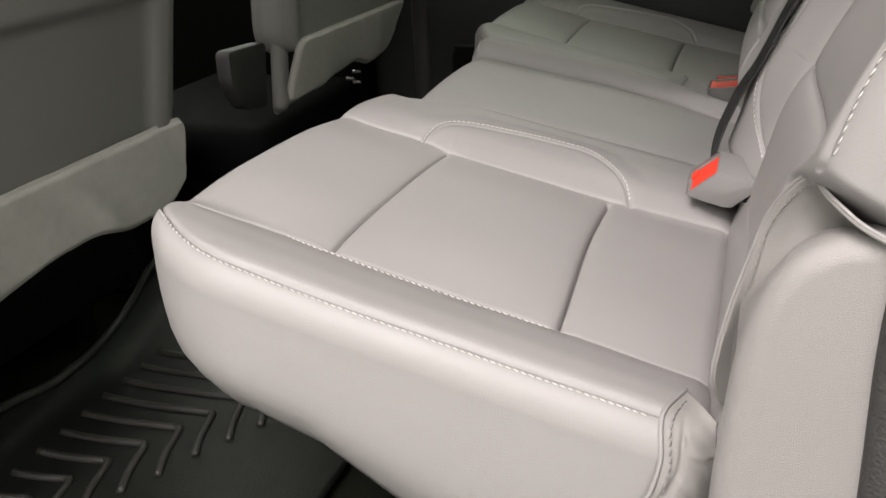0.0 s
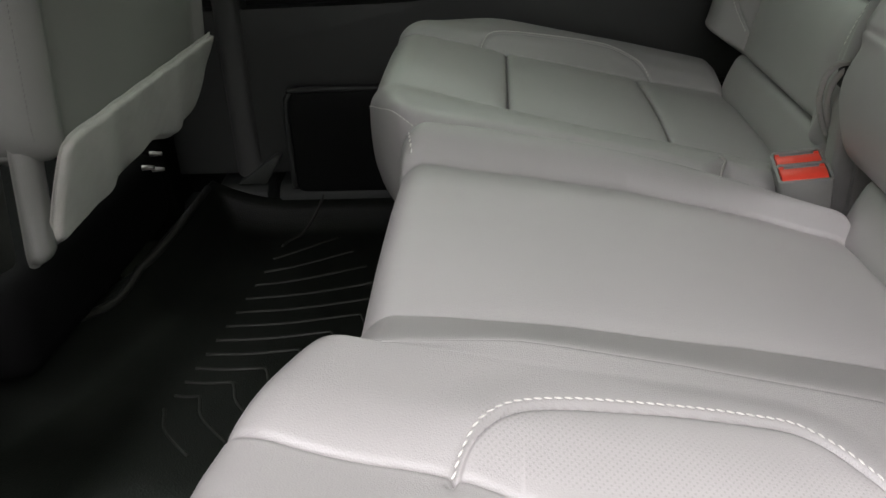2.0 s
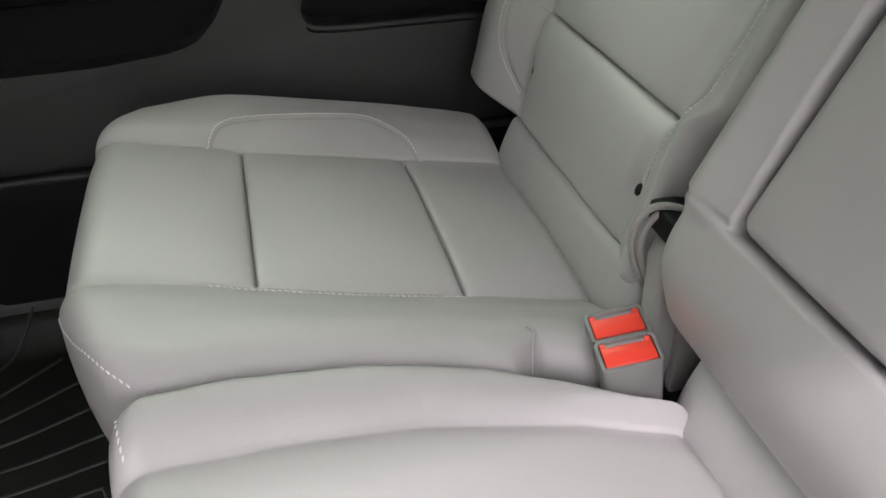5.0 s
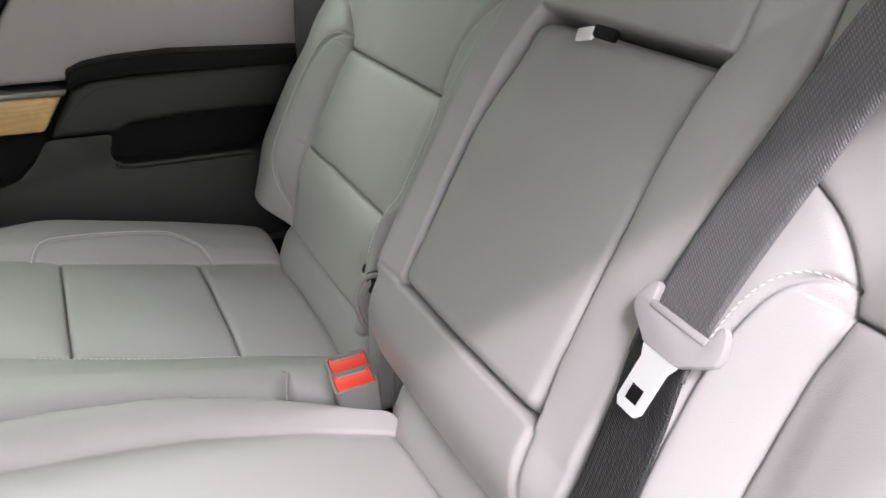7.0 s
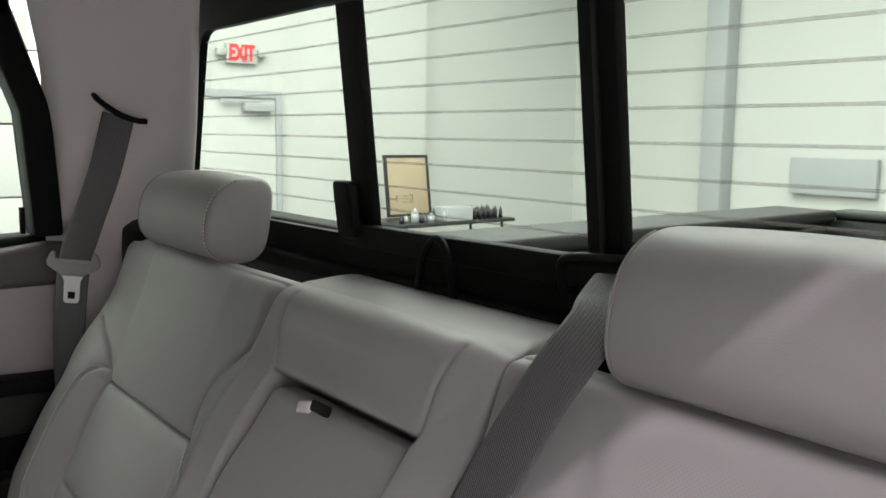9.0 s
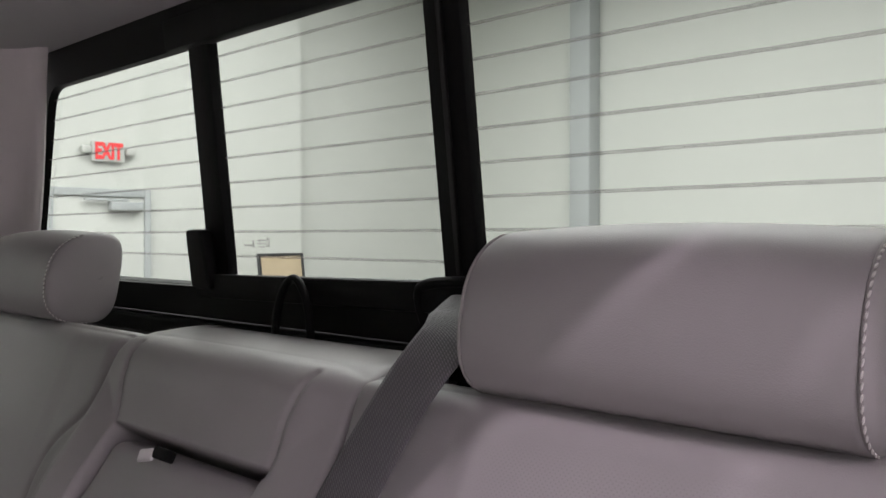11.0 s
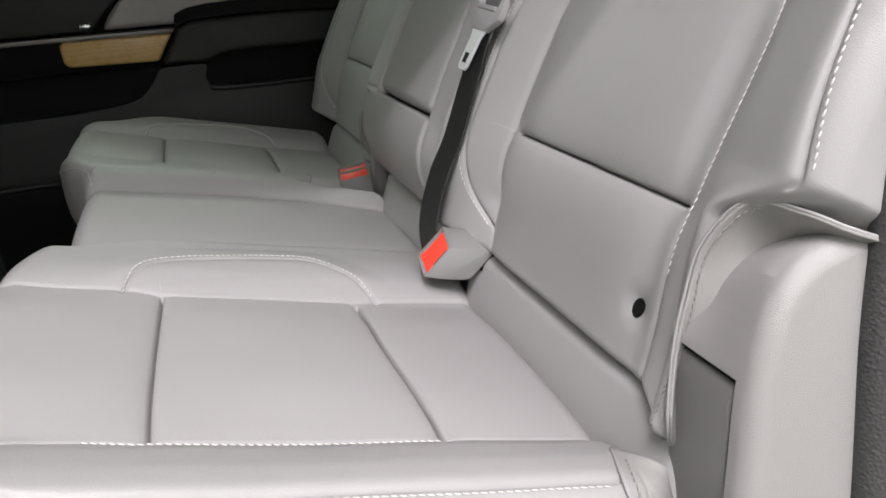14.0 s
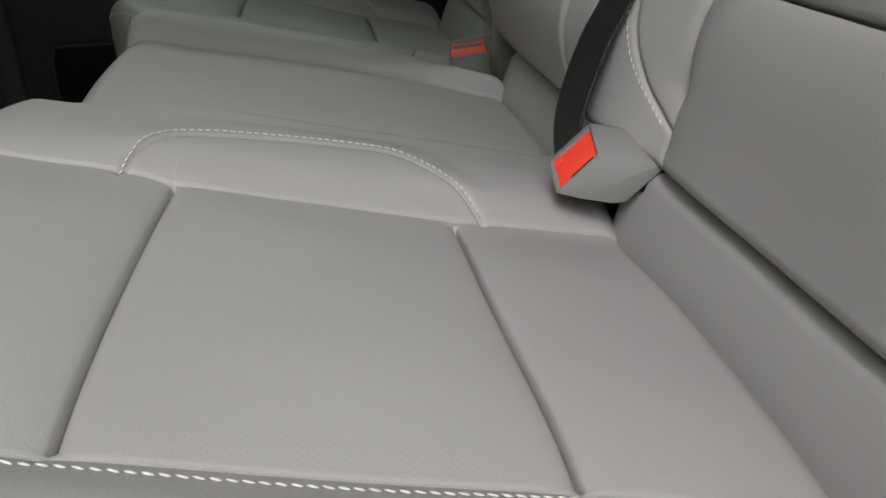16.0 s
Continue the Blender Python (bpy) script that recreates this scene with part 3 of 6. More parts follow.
cushion_60 = Pad(-0.393, 0.044, 0.556, 1.357, (0.033, 0.016, 0.028, 0.018), cushion_height, cushion_bottom, cushion_place, 0.108, front_line, 0.016, keys=(-0.25, -0.079))
cushion_40 = Pad(-0.392, 0.044, 1.368, 1.893, (0.038, 0.016, 0.030, 0.035), lambda a, b: cushion_height(a, np.minimum(b, 1.038 + FAR), FAR) - 0.014 * (1 - step01(a, -0.40, -0.24)) * step01(b, 1.76, 1.893), cushion_bottom, cushion_place, 0.120, far_side_line, 0.016, keys=(-0.25, -0.079))

def cushion_holes(a, b, shift=0.0):
    """Where the cushion's leather is perforated: along the inner band and the panels' edges."""
    y = b - shift
    band = step01(y, 0.932, 0.936) * (1 - step01(y, 0.955, 0.982)) * step01(a, -0.278, -0.270) * (1 - step01(a, -0.066, -0.058))
    edge = step01(y, 0.662, 0.666) * (1 - step01(y, 0.672, 0.690)) * step01(a, -0.24, -0.22) * (1 - step01(a, -0.11, -0.09))
    lip = step01(a, -0.274, -0.262) * (1 - step01(a, -0.254, -0.251)) * step01(y, 0.67, 0.70) * (1 - step01(y, 0.89, 0.92))
    return 0.34 * np.maximum(np.maximum(band, 0.45 * edge), 0.25 * lip)


cushion_60.rear_corner, cushion_40.rear_corner, cushion_60.far_corner = 0.022, 0.060, 0.030
cushion_60.holes = cushion_holes
cushion_40.holes = lambda a, b: cushion_holes(a, b, FAR)
bench = thing("rear_bench_seat", "grey leather rear bench seat with pale stitching", "seat", "rear seats")
c60 = part("cushion", cushion_60.mesh("cushion", 0.0013), LEATHER, bench)
bench_far = thing("rear_single_seat", "grey leather single rear seat beside the far door", "seat", "rear seats")
c40 = part("cushion", cushion_40.mesh("cushion", 0.0017), LEATHER, bench_far)

for pad, ob, dy in ((cushion_60, c60, 0.0), (cushion_40, c40, FAR)):
    for name, line in (("stitching", [(p[0], p[1] + dy + 0.004) for p in ARCH[::3]]),
                       ("stitching", [(-0.288, 0.6550 + dy), (-0.276, 0.6510 + dy), (-0.262, 0.6480 + dy), (-0.245, 0.6468 + dy), (-0.20, 0.6465 + dy), (-0.14, 0.6475 + dy), (-0.075, 0.6505 + dy)]),
                       ("stitching", [(p[0], (0.66 - (0.66 - p[1] + 0.005) / (0.885 if dy else 1.0)) + dy) for p in np.vstack([LOW_SEAM[2:-1:3], LOW_SEAM[-1:]])] if not dy else [(-0.3915, 1.500), (-0.3915, 1.470), (-0.3912, 1.440), (-0.3895, 1.415), (-0.3840, 1.394), (-0.3700, 1.379), (-0.352, 1.3715)])):
        part(name, stitches(pad.line(line, 160, 0.0006)), THREAD, ob, "pale twisted thread stitching")
part("piping", tube(cushion_40.line([(-0.056, 1.369), (-0.052, 1.378), (-0.046, 1.390), (-0.050, 1.404)], 40, 0.0008), 0.0016, 8), GUSSET, c40, "grey leather piping")
part("stitching", stitches(cushion_60.line([(-0.386, 1.347), (-0.384, 1.335), (-0.381, 1.315), (-0.378, 1.296)], 60, 0.0006)), THREAD, c60, "pale twisted thread stitching")

# ---- backs ----
LEAN_BACK = radians(27.9)
UPV, OUTV = np.array([math.sin(LEAN_BACK), 0, math.cos(LEAN_BACK)]), np.array([-math.cos(LEAN_BACK), 0, math.sin(LEAN_BACK)])
FOOT = np.array([0.094, 0, 0.440])


def back_place(a, b, h):
    p = FOOT + a[..., None] * UPV + h[..., None] * OUTV
    p[..., 1] = b
    return p


def back_bottom(a, b):
    return -0.075 + 0 * a


def back_curve(a):
    return -0.017 * (1 - step01(a, -0.115, -0.015)) - 0.004 * (1 - step01(a, -0.14, -0.09)) + 0.010 * step01(a, 0.25, 0.36)


def seat_back(y0, s0, s1, y1, inner=0.033, outer=0.042, step_back=0.060):
    """One outer place's back; s0 and s1 are its two long seams."""
    wide = s1 - s0
    prof = smooth_table([(y0 - 0.02, outer * 0.8), (y0, outer), (y0 + 0.03, outer), (s0 - 0.045, outer * 0.55), (s0 - 0.015, 0.006), (s0, 0.0), (s0 + 0.05, 0.003), ((s0 + s1) / 2, 0.001), (s1 - 0.05, 0.003), (s1, 0.0), (s1 + 0.015, 0.010), (s1 + 0.045, inner * 0.9), (s1 + 0.07, inner), (y1, inner * 0.8)], 0.007)
    top = smooth_table([(y0, 0.012), ((s0 + s1) / 2, 0.010), (y1, 0.012)], 0.01)
    out_seam = spline([(-0.125, s0 - 0.012), (0.0, s0 - 0.013), (0.11, s0 - 0.016), (0.145, s0 - 0.004), (0.165, s0 + 0.004), (0.192, s0 + 0.002), (0.222, s0 - 0.012), (0.258, s0 - 0.048), (0.30, s0 - 0.10)], 40)
    in_seam = spline([(-0.125, s1 - 0.012), (-0.095, s1 - 0.008), (0.0, s1 + 0.002), (0.10, s1 + 0.003), (0.150, s1), (0.193, s1 + 0.026), (0.222, s1 + 0.085)], 40)
    arc = spline([(0.163, s1 + 0.002), (0.160, s1 + 0.020), (0.138, s1 + 0.037), (0.09, s1 + 0.047), (0.02, s1 + 0.048), (-0.04, s1 + 0.041), (-0.075, s1 + 0.022), (-0.097, s1 - 0.008)], 40)
    dimples = [(p, s0 + 0.016) for p in (-0.074,)] + [(-0.066, s1 - 0.006)] if step_back > 0.05 else [(-0.066, s0 + 0.012), (-0.062, s1 - 0.009)]

    def height(a, b):
        up = step01(a, 0.14, 0.26)
        low = 1 - 0.78 * (1 - step01(b, s0 - 0.05, s0)) * (1 - step01(a, -0.13, 0.10)) if step_back else 1.0
        h = prof(b) * low * (1 - up) + top(b) * up + back_curve(a)
        mid = step01(b, s0 + 0.002, s0 + 0.03) * (1 - step01(b, s1 - 0.03, s1 - 0.002))
        for lo, hi, amp in ((-0.12, 0.0, 0.005), (0.0, 0.148, 0.007), (0.148, 0.40, 0.006)):
            t = np.clip((a - lo) / (hi - lo), 0, 1)
            h = h + 0.6 * amp * mid * np.sin(math.pi * t)
        for s in (0.0, 0.148):
            line = [(s, s0 - 0.002), (s, s1 - (0.008 if s == 0 else 0.0))]
            h = h - crease(a, b, line, 0.0056, np.where(a < s, 0.005, 0.009)) - groove(a, b, line, 0.0100, 0.0011)
        h = h - crease(a, b, out_seam, 0.0050, 0.0034) - crease(a, b, in_seam, 0.0056, 0.0034) - groove(a, b, in_seam, 0.003, 0.0014) - crease(a, b, arc, 0.0030, 0.0024) - groove(a, b, arc, 0.0030, 0.0013)
        h = h - crease(a, b, [(0.352, y0), (0.352, y1)], 0.003, 0.003)
        if step_back > 0.05:
            side_seam = [(0.030, 0.5125), (0.076, 0.5180), (0.133, 0.5250), (0.196, 0.5340), (0.33, 0.5515)]
            h = h - crease(a, b, side_seam, 0.0034, 0.0026) - groove(a, b, side_seam, 0.0030, 0.0013)
        for p, q in dimples:
            h = h - 0.0050 * np.exp(-(np.hypot(a - p, b - q) / 0.011) ** 2)
        return h + 0.0005 * np.sin(a * 37 + b * 23)

    def shape(a, b):
        if not step_back:
            return a, b
        w = 1 - step01(b, y0, y0 + 0.11)
        foot = (1 - step01(b, s0 - 0.065, s0 - 0.012)) * (1 - step01(a, -0.122, -0.04))
        if step_back < 0.05:
            b = b - step01(b, y1 - 0.11, y1) * (0.013 * np.exp(-((a - 0.125) / 0.040) ** 2) + 0.010 * (1 - step01(a, -0.13, -0.04)))
        return a - 0.017 * foot, b + w * step_back * ((1 - step01(a, 0.000, 0.036)) + (0.20 if outer > 0.03 else 0.40) * (1 - step01(a, -0.13, 0.0)))

    pad = Pad(-0.119, 0.361, y0, y1, (0.007, 0.032, 0.024, 0.008 if step_back > 0.05 else 0.026), height, back_bottom, back_place, 0.016, shape, keys=(0.0, 0.148))
    pad.holes = lambda a, b: 0.24 * step01(b, s0 + 0.006, s0 + 0.05) * (1 - step01(b, s1 - 0.06, s1 - 0.02)) * np.maximum(step01(a, -0.11, -0.07) * (1 - step01(a, -0.02, -0.006)), np.maximum(step01(a, 0.152, 0.17) * (1 - step01(a, 0.31, 0.335)), (1 - step01(np.abs(b - s0 - 0.02), 0.0, 0.035)) * step01(a, 0.006, 0.02) * (1 - step01(a, 0.12, 0.14))))
    return pad, out_seam, arc


near_back, near_out, near_arc = seat_back(0.498, 0.635, 0.930, 1.026)
far_back, far_out, far_arc = seat_back(1.398, 1.478, 1.777, 1.905, outer=0.024, step_back=0.034)
b_near = part("backrest", near_back.mesh("backrest", 0.0014), LEATHER, bench)
b_far = part("backrest", far_back.mesh("backrest", 0.0020), LEATHER, bench_far)
for pad, ob, os_, arc in ((near_back, b_near, near_out, near_arc), (far_back, b_far, far_out, far_arc)):
    part("stitching", stitches(pad.line([(p[0], p[1] - 0.0085) for p in os_[3:22:2]], 120, 0.0006), up=OUTV), THREAD, ob, "pale twisted thread stitching")
    part("stitching", stitches(pad.line([(p[0], p[1] + 0.005) for p in arc[::3]], 160, 0.0006), up=OUTV), THREAD, ob, "pale twisted thread stitching")
part("stitching", stitches(near_back.line([(0.037, 0.507), (0.050, 0.5085), (0.076, 0.512), (0.133, 0.519), (0.196, 0.528), (0.26, 0.537), (0.33, 0.545)], 160, 0.0005), 0.0052, 0.0039, 0.0012, 0.0010, up=(-0.7, -0.6, 0.3)), THREAD, b_near, "pale twisted thread stitching")
part("stitching", stitches(near_back.line([(-0.118, 0.520), (-0.08, 0.513), (-0.05, 0.510), (-0.02, 0.508), (0.0, 0.506)], 100, 0.0006), 0.0048, 0.0034, 0.0012, up=(-0.7, -0.6, 0.3)), GUSSET, b_near, "grey thread stitching")

# middle back with its fold-down armrest


def arm_edge(a, b):
    lo = 1.083 + 0.004 * np.clip(a / 0.26, 0, 1) - 0.006 * (1 - step01(a, -0.022, 0.04))
    hi = 1.326 + 0.006 * np.sin(np.clip(a / 0.26, 0, 1) * math.pi)
    return np.minimum(np.minimum(b - lo, hi - b), np.minimum(a + 0.022, 0.262 - a))


def middle_height(a, b):
    d = arm_edge(a, b)
    h = 0.036 + back_curve(a) * 0.8 + 0.004 * np.sin(np.clip((b - 1.03) / 0.35, 0, 1) * math.pi)
    h = h - 0.034 * (1 - step01(a, -0.135, -0.045)) ** 1.6
    pocket = step01(d, -0.004, 0.004)
    lip = 0.010 * step01(-d, 0.0, 0.05)
    low = 1 - step01(a, -0.04, -0.02)
    h = h + lip * (1 - low) + 0.006 * low * np.sin(np.clip((a + 0.135) / 0.11, 0, 1) * math.pi)
    h = h - 0.020 * step01(a, 0.17, 0.33) - 0.012 * (1 - step01(b, 1.03, 1.078)) * (1 - 0.5 * low)
    h = h - crease(a, b, [(0.262, 1.328), (0.345, 1.346)], 0.0042, 0.0026) - crease(a, b, [(0.262, 1.083), (0.345, 1.070)], 0.0042, 0.0026)
    h = h - groove(a, b, [(-0.135, 1.062), (-0.03, 1.074)], 0.004, 0.004) - groove(a, b, [(-0.022, 1.316), (-0.022, 1.39)], 0.003, 0.003)
    return h - 0.065 * pocket


def middle_place(a, b, h):
    """The middle back's top runs level to the rear."""
    return back_place(a + 0.50 * step01(a, 0.30, 0.345) * np.clip(0.006 - h, 0, 0.12), b, h)


middle_back = Pad(-0.122, 0.361, 1.027, 1.390, (0.014, 0.042, 0.007, 0.026), middle_height, lambda a, b: -0.095 + 0 * a, middle_place, 0.012)
part("backrest", middle_back.mesh("backrest", 0.0020), LEATHER, bench, "grey leather middle backrest")
arm_pad = Pad(-0.0195, 0.2535, 1.081, 1.326, (0.012, 0.014, 0.012, 0.012), lambda a, b: 0.036 + 0.006 * np.sin(np.clip((b - 1.08) / 0.25, 0, 1) * math.pi) ** 0.6 - 0.017 * step01(a, 0.13, 0.25), lambda a, b: -0.012 + 0 * a, back_place, 0.014)
arm = part("armrest", arm_pad.mesh("armrest", 0.005), LEATHER, bench, "folded-up grey leather armrest")
tag_at = back_place(np.array([0.252]), np.array([1.205]), np.array([0.040]))[0]
turn = Matrix.Translation(tag_at) @ Matrix(((0, UPV[0], OUTV[0]), (1, 0, 0), (0, UPV[2], OUTV[2]))).to_4x4()
part("pull_strap", rbox((-0.020, -0.005, -0.004), (0.006, 0.005, 0.004), 0.002, m=turn), BLACK_PLASTIC, arm, "black pull strap")
part("tag", rbox((0.004, -0.007, 0.001), (0.024, 0.004, 0.005), 0.0018, m=turn @ pose(0, 0, 0, 0, 0, -14)), TAG_WHITE, arm, "white cloth tag")

# rolls where the backs meet the cushions
for y0, y1, holder in ((0.567, 0.968, bench), (1.03, 1.352, bench), (1.437, 1.80, bench_far)):
    roll = Pad(0.0, 0.083, y0, y1, (0.010, 0.009, 0.020, 0.020), lambda a, b: 0.006 * np.sin(np.clip(a / 0.083, 0, 1) * math.pi), lambda a, b: -0.05 + 0 * a,
               lambda a, b, h: np.stack([0.0355 + 0.27 * a - h, b + 0 * h, 0.235 + a], -1), 0.012)
    part("lower_roll", roll.mesh("lower_roll", 0.006), LEATHER, holder)

# child-seat anchor buttons
for y, s, holder, big in ((0.651, -0.074, bench, 0.0072), (0.924, -0.066, bench, 0.0044), (1.490, -0.066, bench_far, 0.0058), (1.768, -0.062, bench_far, 0.0044)):
    pad = near_back if holder is bench else far_back
    c = pad.point(np.array([s]), np.array([y]), 0.0005)[0]
    bm = bmesh.new()
    bmesh.ops.create_uvsphere(bm, u_segments=20, v_segments=10, radius=big)
    for v in bm.verts:
        v.co = Vector(c) + Vector(UPV) * v.co.y * 1.25 + Vector((0, 1, 0)) * v.co.x + Vector(OUTV) * v.co.z * 0.28
    for f in bm.faces:
        f.smooth = True
    part("anchor_button", bm, BLACK_PLASTIC, holder, "black plastic anchor button")


# headrests
def headrest(yc, holder, zc=0.8105):
    half, n = 0.130, 34
    sec = []
    for k in range(40):
        w = 2 * math.pi * k / 40
        cx, cz = math.cos(w), math.sin(w)
        sx = math.copysign(abs(cx) ** 0.72, cx) * (0.048 if cx < 0 else 0.036)
        sz = math.copysign(abs(cz) ** 0.62, cz) * 0.0545
        sx -= 0.010 * (1 - (sz / 0.0545) ** 2) * (1 if cx < 0 else 0.3)
        sec.append((sx + 0.16 * sz, sz))
    vs, fs = [], []
    ys = np.sin(np.linspace(-1, 1, 81) * math.pi / 2)
    for t in ys:
        e = max(0.0, (abs(t) - 0.915) / 0.085)
        k = max(0.0, 1 - e ** 2) ** 0.36 if e > 0 else 1.0
        k = max(k, 0.004)
        g = 1 - 0.022 * math.exp(-((abs(t) - 0.930) / 0.010) ** 2)
        low = 0.004 * (1 - t * t)
        for sx, sz in sec:
            vs.append((0.290 + sx * k * g - 0.006 * (1 - t * t), yc + t * half, zc + sz * k * g * (1 + 0.03 * (1 - t * t)) + low))
    m = len(sec)
    for i in range(len(ys) - 1):
        for k in range(m):
            fs.append((i * m + k, i * m + (k + 1) % m, (i + 1) * m + (k + 1) % m, (i + 1) * m + k))
    fs += [tuple(range(m)), tuple(range((len(ys) - 1) * m, len(ys) * m))[::-1]]
    hr = part("headrest", mesh_of("headrest", vs, fs), LEATHER, holder)
    for sgn in (-1, 1):
        path = [(0.2885 + sx * 0.985, yc + sgn * half * 0.924, zc + 0.001 + sz * 0.985) for sx, sz in sec[12:32]]
        part("piping", tube(spline(path, 80), 0.0012, 8), GUSSET, hr, "pale seam piping")
        if sgn < 0:
            part("stitching", stitches(spline([(x - 0.0012, y - 0.0010, z) for x, y, z in path], 160), 0.0052, 0.0040, 0.0015, 0.0012, up=(-0.7, -0.7, 0)), THREAD, hr, "pale twisted thread stitching")
    for dy in (-0.075, 0.075):
        part("post", tube([(0.275, yc + dy, 0.62), (0.278, yc + dy, 0.78)], 0.006), CHROME, holder, "steel headrest post")


headrest(0.800, bench, 0.8075)
headrest(1.700, bench_far, 0.8085)

# gathered gusset at the cushion's rear corner, and the cloth flap under the back's side
def sheet(rows, name, mat, parent, label, thick=0.002):
    """A cloth sheet through rows of points."""
    g = np.array(rows, float)
    n, m = g.shape[:2]
    idx = np.arange(n * m).reshape(n, m)
    f = np.stack([idx[:-1, :-1], idx[1:, :-1], idx[1:, 1:], idx[:-1, 1:]], -1).reshape(-1, 4)
    ob = part(name, mesh_of(name, g.reshape(-1, 3), f), mat, parent, label)
    mod = ob.modifiers.new("thick", "SOLIDIFY")
    mod.thickness = thick
    return ob


left = spline([(0.026, 0.608, 0.2925), (0.0165, 0.5785, 0.2965), (0.0145, 0.566, 0.2910), (0.0165, 0.5555, 0.2740), (0.013, 0.5495, 0.255), (0.008, 0.5480, 0.238), (0.0075, 0.549, 0.20), (0.008, 0.551, 0.14), (0.010, 0.555, 0.075)], 90)
right = spline([(0.046, 0.575, 0.2930), (0.0475, 0.5725, 0.280), (0.0485, 0.571, 0.262), (0.048, 0.571, 0.245), (0.046, 0.574, 0.226), (0.046, 0.580, 0.18), (0.046, 0.584, 0.12), (0.046, 0.586, 0.075)], 90)
rows = []
for i in range(90):
    u, row = i / 89, []
    for v in np.linspace(0, 1, 40):
        p = left[i] * (1 - v) + right[i] * v
        swell = math.sin(math.pi * v) * min(1, u * 5)
        p = p + np.array([0.003, -0.008, 0.0]) * swell + np.array([0.001, -0.006, 0.004]) * math.sin(math.pi * v) * math.exp(-u * 9)
        fold = 0.0030 * math.exp(-((v - 0.22 - 0.1 * math.sin(u * 7)) / 0.05) ** 2) * min(1, u * 6) - 0.0035 * math.exp(-((u - 0.40 - 0.10 * v) / 0.018) ** 2) * v - 0.0025 * math.exp(-((u - 0.33 + 0.12 * v) / 0.02) ** 2) * v
        p = p + np.array([0, 1, 0]) * (fold + 0.0011 * math.sin(u * 41 - v * 9) * v * min(1, u * 4))
        row.append(p)
    rows.append(row)
sheet(rows, "gusset", GUSSET, bench, "gathered pale cloth gusset")
edge = [tuple(np.array(r[0]) + np.array([-0.0008, -0.0010, 0.0006])) for r in rows]
part("piping", tube(edge, 0.0016, 8), LEATHER, bench, "grey leather piping")
part("stitching", stitches([tuple(np.array(r[5]) + np.array([0, -0.0022, 0.0008])) for r in rows[2:]], up=(0, -1, 0.4)), GUSSET, bench, "grey thread stitching")

top = spline([(0.0530, 0.581, 0.303), (0.0460, 0.572, 0.313), (0.0415, 0.5655, 0.330), (0.0425, 0.566, 0.350), (0.0475, 0.569, 0.378), (0.054, 0.570, 0.405), (0.063, 0.566, 0.440), (0.078, 0.547, 0.467), (0.087, 0.515, 0.468), (0.101, 0.499, 0.461), (0.122, 0.495, 0.452), (0.150, 0.493, 0.440)], 90)
low = spline([(0.0560, 0.583, 0.301), (0.0520, 0.576, 0.311), (0.0500, 0.575, 0.330), (0.0520, 0.577, 0.352), (0.0595, 0.576, 0.374), (0.0660, 0.563, 0.398), (0.0760, 0.556, 0.4140), (0.089, 0.551, 0.428), (0.100, 0.541, 0.4400), (0.112, 0.530, 0.4420), (0.128, 0.515, 0.439), (0.152, 0.502, 0.431)], 90)
rows = []
for k in range(90):
    row, u = [], k / 89
    for v in np.linspace(0, 1, 24):
        p = top[k] * (1 - v) + low[k] * v
        sag = math.sin(v * math.pi) * math.sin(min(1.0, max(0.0, (u - 0.25) / 0.65)) * math.pi)
        p = p + np.array([0.5, 0.75, -0.1]) * 0.0045 * sag + np.array([0.2, 0.3, 0.1]) * 0.0009 * math.sin(u * 19 + v * 5) * sag
        row.append(p)
    rows.append(row)
sheet(rows, "flap", GUSSET, bench, "grey leather flap under the side bolster", 0.0022)
to_low = (low - top) / np.linalg.norm(low - top, axis=1, keepdims=True)
part("piping", tube(top + np.array([-0.0004, 0.0006, 0.0002]), 0.0010, 8), LEATHER, bench, "grey leather piping")
part("stitching", stitches(top + to_low * 0.0060 + np.array([-0.0009, -0.0010, 0.0004]), 0.0050, 0.0034, 0.0011, 0.0006, 0.0, up=(-0.7, -0.6, 0.3)), STITCH_GREY, bench, "grey thread stitching")

# hinge between the two backs, under the single seat's side
part("hinge_cover", finish(prism([(0.050, 0.24), (0.050, 0.358), (0.056, 0.374), (0.078, 0.380), (0.10, 0.374), (0.14, 0.35), (0.14, 0.24)], 1.400, 1.428, 1, 0.005, 3)), GREY_PLASTIC, bench_far, "grey plastic hinge cover")
part("hinge_cap", finish(prism([(0.064, 0.24), (0.068, 0.330), (0.078, 0.358), (0.092, 0.368), (0.13, 0.36), (0.13, 0.24)], 1.388, 1.3985, 1, 0.003, 2)), GREY_PLASTIC, bench_far)
part("hinge_slot", finish(prism([(0.083, 0.345), (0.086, 0.359), (0.094, 0.352), (0.097, 0.334), (0.090, 0.332)], 1.3868, 1.392, 1, 0.001, 1)), BLACK_PLASTIC, bench_far, "dark slot in the hinge cover")
# Solid black block in place of the shade inside the hollow.
part("hinge_hollow_shade", rbox((0.056, 1.402, 0.372), (0.12, 1.444, 0.396), 0.004, 2), BLACK_PLASTIC, bench_far, "black block for the shade in the hollow over the hinge")
arch_line = spline([(0.064, 1.440, 0.306), (0.050, 1.440, 0.333), (0.042, 1.438, 0.360), (0.044, 1.434, 0.384), (0.055, 1.428, 0.397), (0.074, 1.418, 0.396), (0.096, 1.404, 0.383)], 60)
part("piping", tube(arch_line, 0.0030, 10), GUSSET, bench_far, "pale cloth piping")
